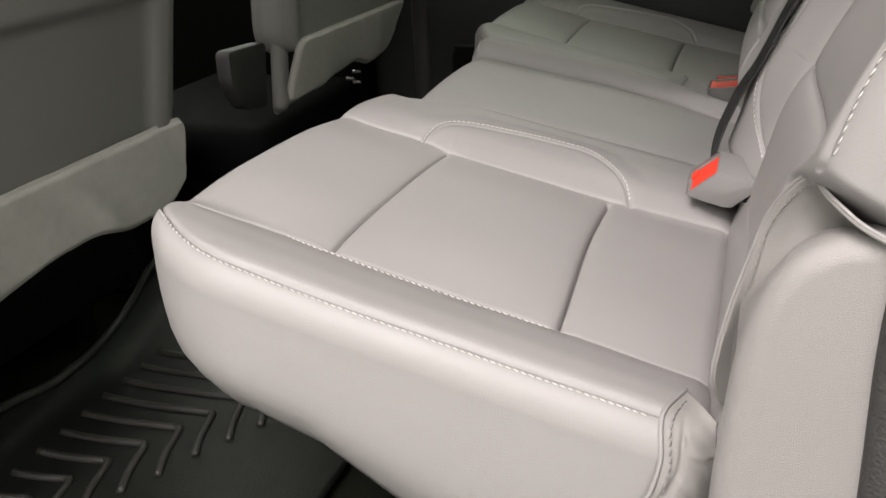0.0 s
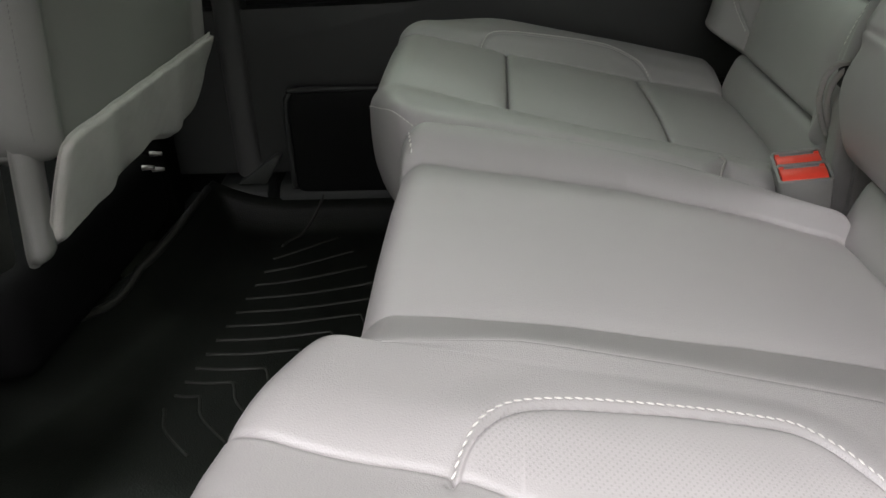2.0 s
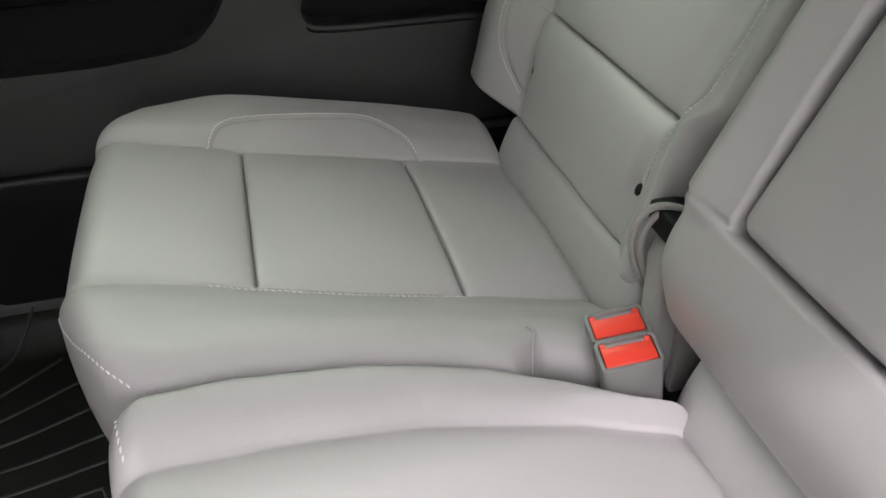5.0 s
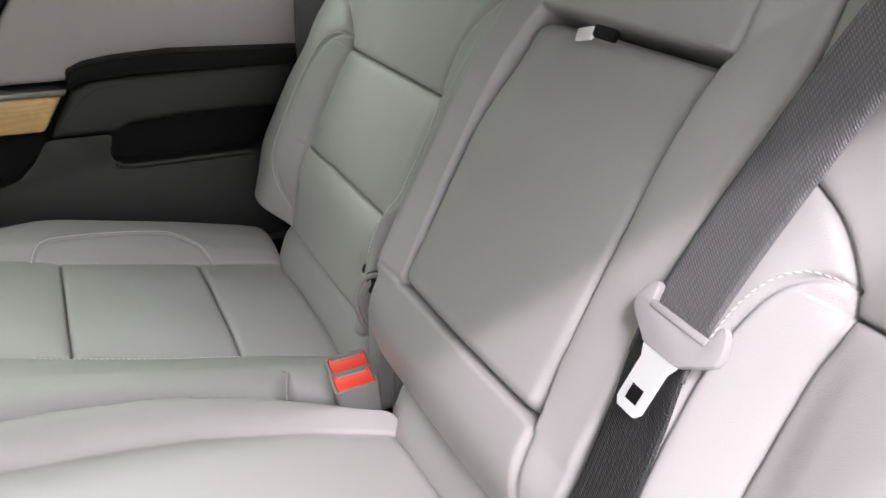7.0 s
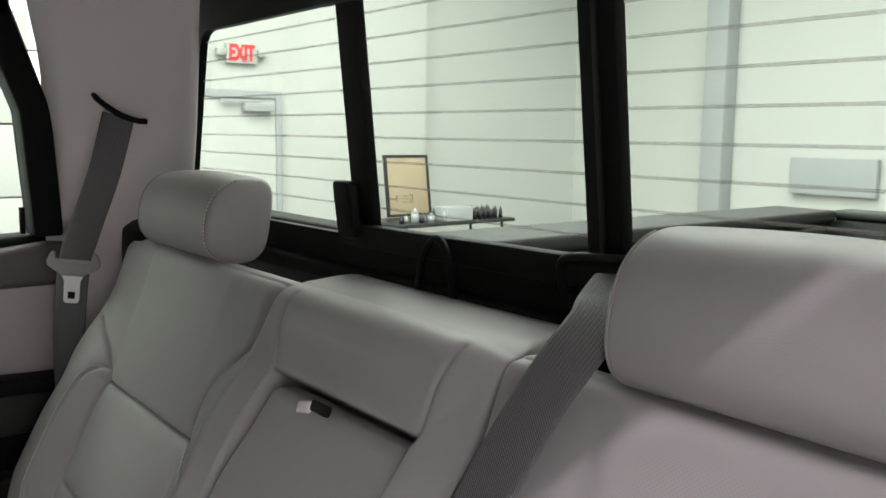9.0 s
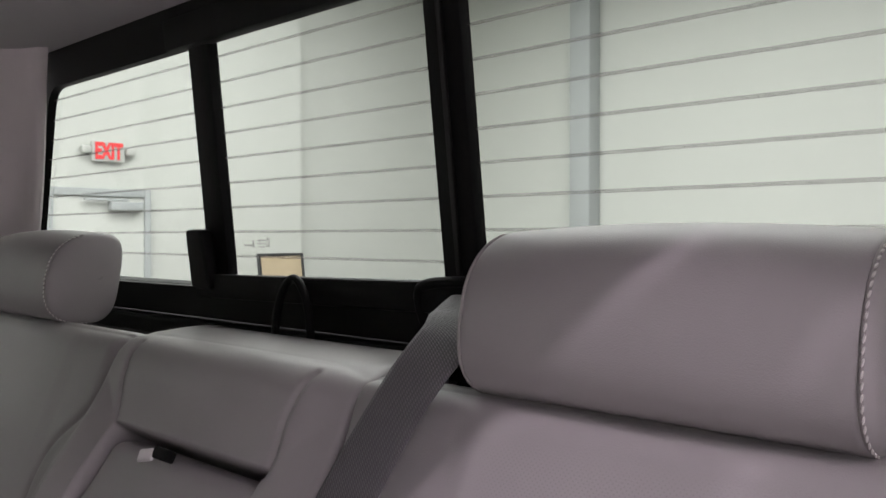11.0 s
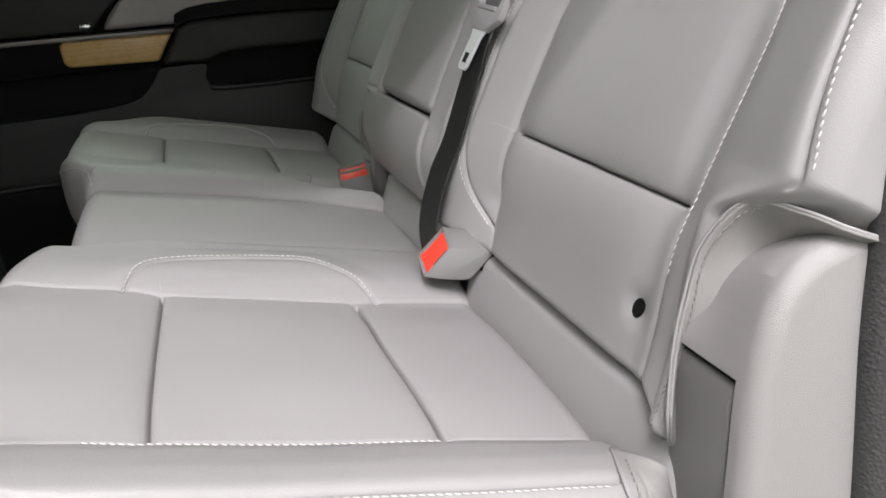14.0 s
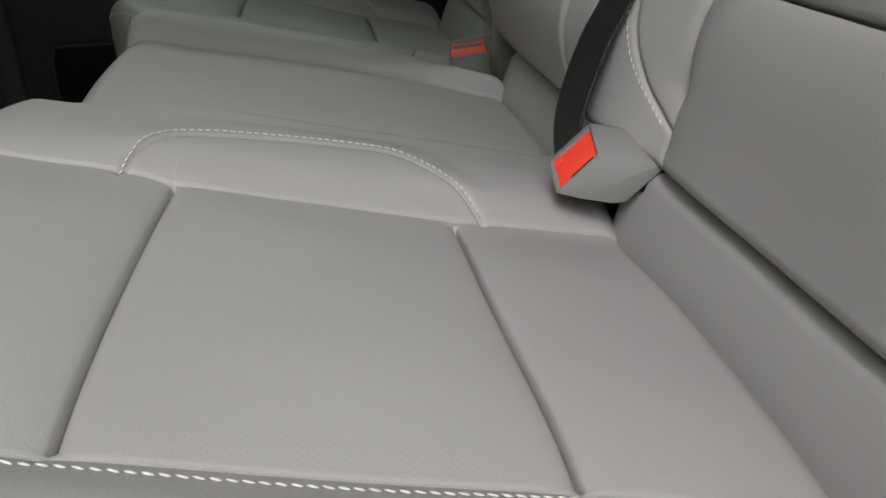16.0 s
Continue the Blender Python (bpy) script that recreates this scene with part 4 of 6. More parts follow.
part("piping", tube(arch_line + np.array([0.007, -0.003, -0.004]), 0.0030, 8), GUSSET, bench_far, "pale cloth piping")
part("stitching", stitches(arch_line[4:48] + np.array([-0.0026, -0.0024, 0.001]), up=(-0.6, -0.7, 0.2)), STITCH_GREY, bench_far, "pale twisted thread stitching")


# ---- seat belts and buckles ----
def back_point(s, y, n):
    return FOOT + s * UPV + n * OUTV + np.array([0, y, 0])


def latch_plate(parent, at, up, out, scale=1.0):
    """A belt's sliding tongue: grey plastic cross-piece and steel tongue with its square hole."""
    up, out = Vector(up).normalized(), Vector(out).normalized()
    side = up.cross(out).normalized()
    out = side.cross(up)
    m = Matrix.Translation(at) @ Matrix((side, up, out)).transposed().to_4x4() @ Matrix.Scale(scale, 4)
    half = [(0.0215, 0.0095), (0.0255, 0.0118), (0.0268, 0.0215), (0.0300, 0.0235), (0.0345, 0.0195), (0.0385, 0.0085), (0.0375, 0.0015), (0.0310, -0.0035), (0.0200, -0.0100), (0.0160, -0.0130)]
    shape = [(-x, y) for x, y in half] + half[::-1]
    body = part("latch_plate", finish(prism(shape, -0.0025, 0.0048, 2, 0.0014, 2, m)), PLATE_GREY, parent, "pale grey plastic latch plate")
    part("slot_bar", finish(prism([(-0.0250, 0.0075), (0.0250, 0.0075), (0.0250, 0.0125), (-0.0250, 0.0125)], 0.0030, 0.0062, 2, 0.0012, 2, m)), PLATE_GREY, body)
    shape = [(-0.0175, -0.007), (-0.0150, -0.0145), (-0.0118, -0.021), (-0.0115, -0.050), (-0.0080, -0.0545), (0.0080, -0.0545), (0.0115, -0.050), (0.0118, -0.021), (0.0150, -0.0145), (0.0175, -0.007)]
    tongue = part("tongue", finish(prism(shape, 0.0005, 0.0035, 2, 0.0005, 1, m)), TONGUE_STEEL, body, "bright steel tongue")
    part("tongue_hole", finish(prism([(-0.0052, -0.0475), (0.0052, -0.0475), (0.0052, -0.0370), (-0.0052, -0.0370)], 0.0030, 0.0037, 2, 0.0001, 1, m)), BLACK_PLASTIC, body, "dark square hole in the tongue")


belt = thing("seat_belt", "dark grey woven seat belt lying over the bench backrest", "seat belt", "seat belts")
pts = spline([(0.026, 0.994, 0.250), (0.016, 0.992, 0.330), tuple(back_point(-0.075, 0.992, 0.031)), tuple(back_point(-0.03, 0.992, 0.032)), tuple(back_point(0.03, 0.994, 0.038)), tuple(back_point(0.10, 0.998, 0.0430)), tuple(back_point(0.22, 0.982, 0.041)), tuple(back_point(0.33, 0.958, 0.040)), (0.258, 0.950, 0.798), (0.300, 0.975, 0.806), (0.346, 1.002, 0.812)], 160)
sd = np.stack([np.interp(np.arange(160), [0, 30, 60, 110, 159], [0.12, 0.12, 0.08, 0.03, 0.62]), np.full(160, -1.0), np.interp(np.arange(160), [0, 110, 159], [0.05, 0.05, 0.0])], 1)
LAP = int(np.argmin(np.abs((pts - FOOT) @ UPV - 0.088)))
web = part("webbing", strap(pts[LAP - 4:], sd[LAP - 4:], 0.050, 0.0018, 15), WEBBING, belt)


# Belt below the latch plate, in the copy darkened for light.
part("lap_webbing", strap(pts[:LAP], sd[:LAP], 0.047, 0.0026, 15), WEBBING_LAP, belt, "lap end of the same woven belt, darkened for its missing sheen")
latch_plate(belt, back_point(0.090, 0.992, 0.046), tuple(UPV + np.array([0.04, -0.05, 0])), tuple(OUTV + np.array([0, -0.05, 0.16])))
part("belt_guide", tube(spline([(0.352, 1.072, 0.786), (0.347, 1.074, 0.806), (0.345, 1.066, 0.818), (0.346, 1.03, 0.822), (0.348, 0.97, 0.824), (0.350, 0.955, 0.815), (0.353, 0.952, 0.790)], 40), 0.0052, 10), BLACK_PLASTIC, belt, "black plastic belt guide")
part("guide_foot", rbox((0.352, 0.955, 0.770), (0.376, 1.072, 0.792), 0.005), BLACK_PLASTIC, belt, "black foot of the belt guide")

far_belt = thing("seat_belt", "dark grey seat belt hanging from the far pillar", "seat belt", "seat belts")
fp = spline([(0.225, 1.880, 0.945), (0.205, 1.893, 0.86), (0.175, 1.905, 0.77), (0.160, 1.912, 0.715), (0.150, 1.918, 0.60), (0.148, 1.92, 0.40)], 80)
web = part("webbing", strap(fp, (0.86, -0.50, 0.0), 0.047, 0.0018, 15, 0.002), WEBBING, far_belt)
latch_plate(far_belt, (0.158, 1.906, 0.717), (0.10, 0.0, 1), (-0.50, -0.86, 0))
part("belt_guide", tube(spline([(0.192, 1.906, 0.987), (0.200, 1.892, 0.968), (0.222, 1.872, 0.948), (0.246, 1.864, 0.938), (0.262, 1.866, 0.937)], 30), 0.0045, 8), BLACK_PLASTIC, far_belt, "black plastic belt slot")


def mouth(bm, faces, rim, deep):
    """Sinks a recess with a rim into the given faces of a shell."""
    for f in faces:
        f.normal_update()
    n = faces[0].normal.copy()
    bmesh.ops.inset_region(bm, faces=faces, thickness=rim, depth=0.0)
    moved = bmesh.ops.extrude_face_region(bm, geom=faces)
    bmesh.ops.delete(bm, geom=faces, context="FACES")
    for v in moved["geom"]:
        if isinstance(v, bmesh.types.BMVert):
            v.co -= n * deep


def slant(bm):
    """Tilts a buckle's mouth towards its narrow front side."""
    for v in bm.verts:
        v.co.z += 0.30 * v.co.y * max(0.0, 1 + v.co.z / 0.05)


def buckle(m, label):
    """A belt buckle: grey shell with an open mouth, red release button and the slot for the tongue. Its mouth points along +z of m, wide along x."""
    t = thing("seat_buckle", label, "buckle", "belt buckles")
    w, d = 0.0235, 0.0140
    outline = [(-w, -d + 0.003), (-w + 0.003, -d), (w - 0.003, -d), (w, -d + 0.003), (w, d - 0.004), (w - 0.004, d), (-w + 0.004, d), (-w, d - 0.004)]
    bm = prism(outline, -0.075, 0.0, 2, 0.0)
    top = [f for f in bm.faces if f.normal.z > 0.9]
    mouth(bm, top, 0.0030, 0.0045)
    edges = [e for e in bm.edges if len(e.link_faces) == 2 and e.link_faces[0].normal.angle(e.link_faces[1].normal, 0) > 0.4 and min(v.co.z for v in e.verts) > -0.002]
    bmesh.ops.bevel(bm, geom=edges, offset=0.0007, segments=2, affect="EDGES", profile=0.5)
    for v in bm.verts:
        v.co.x *= 0.80 + 0.20 * (v.co.z + 0.075) / 0.075
    slant(bm)
    bm.transform(m)
    part("shell", finish(bm, 40), BUCKLE_GREY, t)
    bm = prism([(-d + 0.0040, -0.006), (-d + 0.0040, -0.0002), (-0.003, 0.0012), (d - 0.0076, -0.0002), (d - 0.0076, -0.006)], -w + 0.0040, w - 0.0040, 0, 0.0006, 2)
    slant(bm)
    bm.transform(m)
    part("button", finish(bm), RED, t, "red release button")
    for x0, x1 in ((-w + 0.0040, -w + 0.0085), (w - 0.0085, w - 0.0040)):
        bm = rbox((x0, d - 0.0080, -0.006), (x1, d - 0.0040, 0.0000), 0.0008, 2)
        slant(bm)
        bm.transform(m)
        part("button_wing", bm, RED, t, "red release button")
    bm = rbox((-w + 0.0086, d - 0.0074, -0.0050), (w - 0.0086, d - 0.0036, -0.0020), 0.0003, 1)
    slant(bm)
    bm.transform(m)
    part("slot", bm, PLATE_GREY, t, "pale edge of the tongue slot")
    return t


def frame_of(at, x, z):
    z = Vector(z).normalized()
    x = Vector(x)
    x = (x - z * x.dot(z)).normalized()
    y = z.cross(x)
    return Matrix.Translation(at) @ Matrix((x, y, z)).transposed().to_4x4()


buckle(frame_of((0.0165, 1.3985, 0.316), (1, -0.10, 0.26), (-0.12, 0.05, 1.0)), "grey belt buckle with red button, standing in the seat gap")
buckle(frame_of((0.0105, 1.3640, 0.317), (1, -0.10, 0.26), (-0.12, 0.05, 1.0)), "grey belt buckle with red button, standing in the seat gap")


def lying_buckle(at, u, v, w):
    """A buckle lying on its side: its mouth spanned by u and v (half widths), its shell along w."""
    t = thing("seat_buckle", "grey belt buckle with red button lying on the cushion", "buckle", "belt buckles")
    at, u, v, w = (np.array(q, float) for q in (at, u, v, w))
    corners = [(-1, -1), (1, -1), (1, 1), (-1, 1)]

    def block(f0, f1, near, far, bevel, seg):
        bm = bmesh.new()
        a = [bm.verts.new(at + u * x * near[0] + v * y * near[1] + f0) for x, y in corners]
        b = [bm.verts.new(at + u * x * far[0] + v * y * far[1] + f1) for x, y in corners]
        bm.faces.new(a)
        bm.faces.new(b[::-1])
        for i in range(4):
            bm.faces.new((a[i], b[i], b[(i + 1) % 4], a[(i + 1) % 4]))
        bmesh.ops.recalc_face_normals(bm, faces=bm.faces[:])
        bmesh.ops.bevel(bm, geom=bm.edges[:], offset=bevel, segments=seg, affect="EDGES", profile=0.5)
        return finish(bm, 40)

    n = np.cross(u, v)
    n /= np.linalg.norm(n)
    if n @ w > 0:
        n = -n
    bm = bmesh.new()
    ring = [(-1, -0.84), (-0.90, -1), (0.90, -1), (1, -0.84), (1, 0.84), (0.92, 1), (-0.92, 1), (-1, 0.84)]
    loops = [[bm.verts.new(at + u * x * fu + v * y * fv + w * k) for x, y in ring] for k, fu, fv in ((0.0, 1.0, 1.0), (0.35, 1.03, 1.03), (0.82, 1.0, 0.98), (1.0, 0.92, 0.86))]
    lip = bm.faces.new(loops[0])
    bm.faces.new(loops[-1][::-1])
    for p, q in zip(loops[:-1], loops[1:]):
        for i in range(8):
            bm.faces.new((p[i], q[i], q[(i + 1) % 8], p[(i + 1) % 8]))
    bmesh.ops.recalc_face_normals(bm, faces=bm.faces[:])
    mouth(bm, [lip], 0.0019, 0.0065)
    edges = [e for e in bm.edges if len(e.link_faces) == 2 and e.link_faces[0].normal.angle(e.link_faces[1].normal, 0) > 0.5]
    bmesh.ops.bevel(bm, geom=edges, offset=0.0010, segments=2, affect="EDGES", profile=0.5)
    part("shell", finish(bm, 40), BUCKLE_GREY, t)
    part("button", block(-n * 0.0030, -n * 0.009, (0.84, 0.80), (0.84, 0.80), 0.0008, 2), RED, t, "red release button")
    part("button_lip", block(-n * 0.0006 - v * 0.50 - u * 0.62, -n * 0.006 - v * 0.50 - u * 0.62, (0.18, 0.24), (0.20, 0.26), 0.0008, 2), RED, t, "red release button")
    # The slot is red too; a black bar stands for its shade.
    part("slot", block(-n * 0.0018 + v * 0.72 + u * 0.22, -n * 0.004 + v * 0.72 + u * 0.22, (0.50, 0.05), (0.50, 0.05), 0.0003, 1), BLACK_PLASTIC, t, "black bar for the shade in the tongue slot")
    part("stalk", block(w * 0.95, w * 1.5, (0.6, 0.55), (0.55, 0.5), 0.002, 2), BLACK_PLASTIC, t, "black buckle stalk")
    return t


lying_buckle((0.0090, 0.9510, 0.3255), (0.0150, -0.0005, 0.0132), (-0.0005, -0.0125, -0.0082), (0.0430, -0.0143, -0.0080))

# ---- floor, mat and closing panels of the cab ----


def structure(name, me, mat, label, category):
    ob = part(name, me, mat)
    return tagged(ob, label, category, kind="structure")


structure("floor", rbox((-1.9, 0.36, -0.06), (0.46, 2.06, 0.0), 0.004, 1), CARPET, "dark carpeted truck floor", "floor")
mat_t = thing("floor_mat", "black ribbed rubber floor mat with raised rim", "floor mat")
EDGE_Y = [0.56, 0.66, 0.74, 0.825, 0.94, 1.03, 1.12, 1.25, 1.36, 1.48, 1.62, 1.94]
EDGE_X = [-0.80, -0.785, -0.770, -0.752, -0.773, -0.806, -0.838, -0.850, -0.825, -0.780, -0.745, -0.738]


def mat_height(x, y):
    x0, far = float(np.interp(y, EDGE_Y, EDGE_X)), float(step01(y, 1.15, 1.5))
    e = min(x - x0, y - 0.56, 1.935 - y)
    z = 0.012 + (0.020 + 0.030 * far) * max(0, 1 - e / 0.045) ** 1.6 + 0.022 * math.exp(-((y - 1.23) / 0.11) ** 2)
    return z + ((0.012 + 0.023 * far) * ((x0 + 0.12 - x) / 0.12) ** 2 if x < x0 + 0.12 else 0.0)


vs, fs = [], []
nx, ny = 60, 130
for i in range(nx + 1):
    for j in range(ny + 1):
        y = 0.56 + 1.375 * j / ny
        x0 = float(np.interp(y, EDGE_Y, EDGE_X))
        x = x0 + (-0.34 - x0) * i / nx
        vs.append((x, y, mat_height(x, y)))
for i in range(nx):
    for j in range(ny):
        fs.append((i * (ny + 1) + j, (i + 1) * (ny + 1) + j, (i + 1) * (ny + 1) + j + 1, i * (ny + 1) + j + 1))
mt = part("tray", mesh_of("tray", vs, fs), RUBBER, mat_t)
gm = mt.modifiers.new("thick", "SOLIDIFY")
gm.thickness = 0.004


def rib(line, radius):
    q = resample(line, 0.008)
    part("rib", tube([(x, y, mat_height(x, y) + radius * 0.05) for x, y, z in q], radius, 6), RIB_WORN, mat_t)


# nested chevron ribs: each runs across the foot well and bends back under the seat
for k in range(13):
    y0 = 1.424 + 0.0255 * k + 0.00085 * k * k
    xr = min(-0.655 + 0.0335 * k, -0.43) - max(0, k - 8) * 0.030
    rise = 0.010 * max(0, k - 3)
    line = [tuple(p) for p in spline([(-0.655 + 0.0035 * k, y0, 0), ((xr - 0.65) / 2, y0 - 0.003 + 0.35 * rise, 0), (xr, y0 + rise, 0)], 12)]
    if k < 8:
        line += [tuple(p) for p in spline([(xr + 0.004, y0 + rise - 0.010, 0), (xr + 0.018, y0 + rise - 0.045, 0), (xr + 0.062, y0 + rise - 0.095, 0)], 10)]
    rib(line, 0.0023)
for k in range(9):
    y0 = 0.632 + 0.0385 * k
    xc = -0.648 + 0.021 * k
    line = [tuple(p) for p in spline([(-0.700, y0, 0), ((xc - 0.70) / 2, y0 + 0.003, 0), (xc, y0 + 0.010, 0)], 10)]
    line += [tuple(p) for p in spline([(xc + 0.003, y0 + 0.002, 0), (xc + 0.012, y0 - 0.034, 0), (xc + 0.030, y0 - 0.075, 0)], 10)]
    rib(line, 0.0052)
rim = [(x + 0.003, y, mat_height(x + 0.001, y) + 0.003) for x, y in spline(list(zip(EDGE_X, EDGE_Y)), 90) if 0.565 < y < 1.93]
part("rim", tube(rim, 0.006, 8), RIB_WORN, mat_t)
structure("wall_rear", rbox((0.392, 0.40, 0.0), (0.44, 2.0, 0.80), 0.006), BLACK_PLASTIC, "black panel behind the rear seat", "panel")
structure("trim_ledge", rbox((0.350, 0.42, 0.738), (0.394, 1.94, 0.762), 0.006), BLACK_PLASTIC, "black ledge under the rear window", "trim")
structure("ceiling", rbox((-1.9, 0.585, 1.115), (0.40, 2.0, 1.16), 0.012), HEADLINER, "pale grey cloth headliner", "ceiling")
structure("roof_rail", rbox((-1.9, 0.54, 1.098), (0.42, 0.602, 1.15), 0.006), PILLAR, "grey roof rail over the open door", "trim")
structure("wall_front", rbox((-1.95, 0.40, 0.0), (-1.90, 2.0, 0.75), 0.01), BLACK_PLASTIC, "black dashboard panel", "panel")
bm = rbox((0.190, 0.40, 0.45), (0.40, 0.452, 1.12), 0.015)
for v in bm.verts:
    k = max(0.0, (v.co.z - 0.70) / 0.42)
    v.co.y += 0.125 * k
    v.co.x -= 0.02 * k if v.co.x < 0.25 else 0.0
structure("pillar_near", bm, PILLAR, "grey trim of the near rear pillar", "pillar")
# Thin strip that paints the lit edge of the dark pillar.
structure("pillar_lit_edge", rbox((-0.702, 1.948, 0.09), (-0.656, 2.02, 1.12), 0.016), PILLAR_EDGE_LIT, "rounded edge of the far middle pillar, in lighter grey for caught light", "trim")
structure("pillar_middle", rbox((-0.93, 1.90, 0.0), (-0.80, 2.02, 1.12), 0.02), DARK_TRIM, "dark trim of the far middle pillar", "pillar")
structure("sill", rbox((-1.9, 1.945, 0.0), (0.4, 2.05, 0.05), 0.012), RAIL_GREY, "dark grey door sill", "sill")

for x0, x1 in ((-0.735, -0.648), (-0.630, -0.30)):
    structure("sill_trim", finish(prism([(1.930, 0.046), (1.936, 0.070), (1.950, 0.082), (2.0, 0.086), (2.0, 0.046)], x0, x1, 0, 0.005, 2)), RAIL_GREY, "dark grey plastic door sill trim", "trim")
structure("sill_trim", finish(prism([(-0.700, 0.085), (-0.650, 0.085), (-0.618, 0.135), (-0.630, 0.135)], 1.940, 1.99, 1, 0.004, 2)), RAIL_GREY, "dark grey raised end of the door sill trim", "trim")
# Out of view: near front door and middle pillar, added to darken the foot well.
structure("wall_front_door_near", rbox((-1.9, 0.36, -0.05), (-0.86, 0.43, 0.75), 0.01), DARK_TRIM, "unseen closed near front door, added to keep light off the foot well", "door panel")
# Out of view as well; stands here to shade the cushion's front-left side.
structure("wall_open_door_near", rbox((-0.875, -0.62, -0.05), (-0.79, 0.355, 0.78), 0.02), DARK_TRIM, "unseen open near rear door, added to shade the seat's front corner", "door panel")
structure("pillar_middle_near", rbox((-0.90, 0.36, -0.05), (-0.74, 0.44, 1.13), 0.02), DARK_TRIM, "unseen near middle pillar, added to keep light off the foot well", "pillar")
structure("wall_front_door", rbox((-1.9, 1.97, 0.0), (-0.90, 2.05, 0.74), 0.01), DARK_TRIM, "dark trim of the closed far front door", "door panel")

# pillar behind the far door
bm = bmesh.new()
rows = [((0.150, 1.962), (0.372, 1.962), 0.30), ((0.150, 1.955), (0.350, 1.935), 0.72), ((0.158, 1.925), (0.338, 1.850), 0.86), ((0.150, 1.888), (0.316, 1.768), 1.00), ((0.120, 1.835), (0.296, 1.700), 1.125)]
prev = None
for (x0, y0), (x1, y1), z in rows:
    ring = []
    for k in range(9):
        u = k / 8
        ring.append(bm.verts.new((x0 + (x1 - x0) * u, y0 + (y1 + 0.030 - y0) * u ** 3 + 0.030 * max(0.0, 1 - 2 * u) ** 4, z)))
    ring += [bm.verts.new((x1, y1 + 0.10, z)), bm.verts.new((x0, y0 + 0.10, z))]
    if prev:
        for k in range(11):
            bm.faces.new((prev[k], prev[(k + 1) % 11], ring[(k + 1) % 11], ring[k]))
    prev = ring
bmesh.ops.recalc_face_normals(bm, faces=bm.faces[:])
bmesh.ops.subdivide_edges(bm, edges=bm.edges[:], cuts=2, use_grid_fill=True, smooth=0.6)
for f in bm.faces:
    f.smooth = True
structure("pillar_far", bm, PILLAR, "pale grey plastic trim of the far rear pillar", "pillar")
structure("pillar_lower_trim", finish(prism([(0.245, 0.60), (0.245, 0.768), (0.262, 0.780), (0.372, 0.812), (0.372, 0.60)], 1.866, 1.96, 1, 0.006, 2)), BLACK_PLASTIC, "black trim at the foot of the far pillar", "trim")
cap = thing("pillar_cap", "small square cover on the pillar trim", "cover")
part("plate", rbox((0.228, 1.850, 1.068), (0.262, 1.856, 1.098), 0.004, m=Matrix.Translation((0, 0.0, 0)) ), PILLAR, cap)


# ---- rear window ----
def win(y, z, off=0.0):
    return (0.352 - 0.14 * (z - 0.812) + off, y, z)


def window_plate(outline, thick, off, bevel):
    bm = prism([(y, z) for y, z in outline], 0, thick, 0, bevel, 2)
    for v in bm.verts:
        v.co.x += 0.352 - 0.14 * (v.co.z - 0.812) + off
    return finish(bm)


def ring_plate(outer, inner, thick, off):
    """A closed band between two outlines with as many points."""
    n = len(outer)
    vs, fs = [], []
    for h in (0, thick):
        for ol in (outer, inner):
            vs += [win(y, z, off + h) for y, z in ol]
    for k in range(n):
        j = (k + 1) % n
        fs += [(k, j, n + j, n + k), (2 * n + k, 3 * n + k, 3 * n + j, 2 * n + j), (k, 2 * n + k, 2 * n + j, j), (n + k, n + j, 3 * n + j, 3 * n + k)]
    return mesh_of("ring", vs, fs, False)


def rounded(pts, r=0.03, n=6):
    out = []
    m = len(pts)
    for i in range(m):
        p, a, b = Vector(pts[i]), Vector(pts[i - 1]), Vector(pts[(i + 1) % m])
        u, v = (a - p).normalized(), (b - p).normalized()
        for k in range(n + 1):
            t = k / n
            q = p + u * r * (1 - t) ** 2 + v * r * t ** 2
            out.append(tuple(q))
    return out


window = new("window_1")
tagged(window, "black-framed sliding rear window of three panes", "window", kind="structure")
outer = rounded([(0.44, 0.765), (2.000, 0.765), (1.925, 1.13), (0.50, 1.13)], 0.03)
inner = rounded([(0.52, 0.804), (1.938, 0.800), (1.785, 1.068), (0.57, 1.070)], 0.03)
part("window_frame", ring_plate(outer, inner, 0.012, 0.002), BLACK_PLASTIC, window)
for y0, y1, lean_in in ((1.383, 1.424, 0.018), (1.010, 1.050, 0.006)):
    part("divider", window_plate([(y0, 0.800), (y1, 0.800), (y1 - lean_in, 1.10), (y0 - lean_in, 1.10)], 0.013, 0.002, 0.002), BLACK_PLASTIC, window)
part("divider_bead", window_plate([(1.028, 0.803), (1.033, 0.803), (1.027, 1.09), (1.022, 1.09)], 0.004, -0.0015, 0.001), VENT_GREY, window, "dark grey bead on the divider")
part("slider_rail", window_plate([(0.99, 0.795), (1.44, 0.790), (1.44, 0.817), (0.99, 0.823)], 0.018, -0.008, 0.003), BLACK_PLASTIC, window)
part("slider_rail", window_plate([(0.99, 1.066), (1.44, 1.066), (1.44, 1.10), (0.99, 1.10)], 0.018, -0.008, 0.003), BLACK_PLASTIC, window)
part("latch", window_plate(rounded([(1.398, 0.800), (1.440, 0.800), (1.438, 0.868), (1.400, 0.868)], 0.008), 0.016, -0.014, 0.004), BLACK_PLASTIC, window, "black window latch")
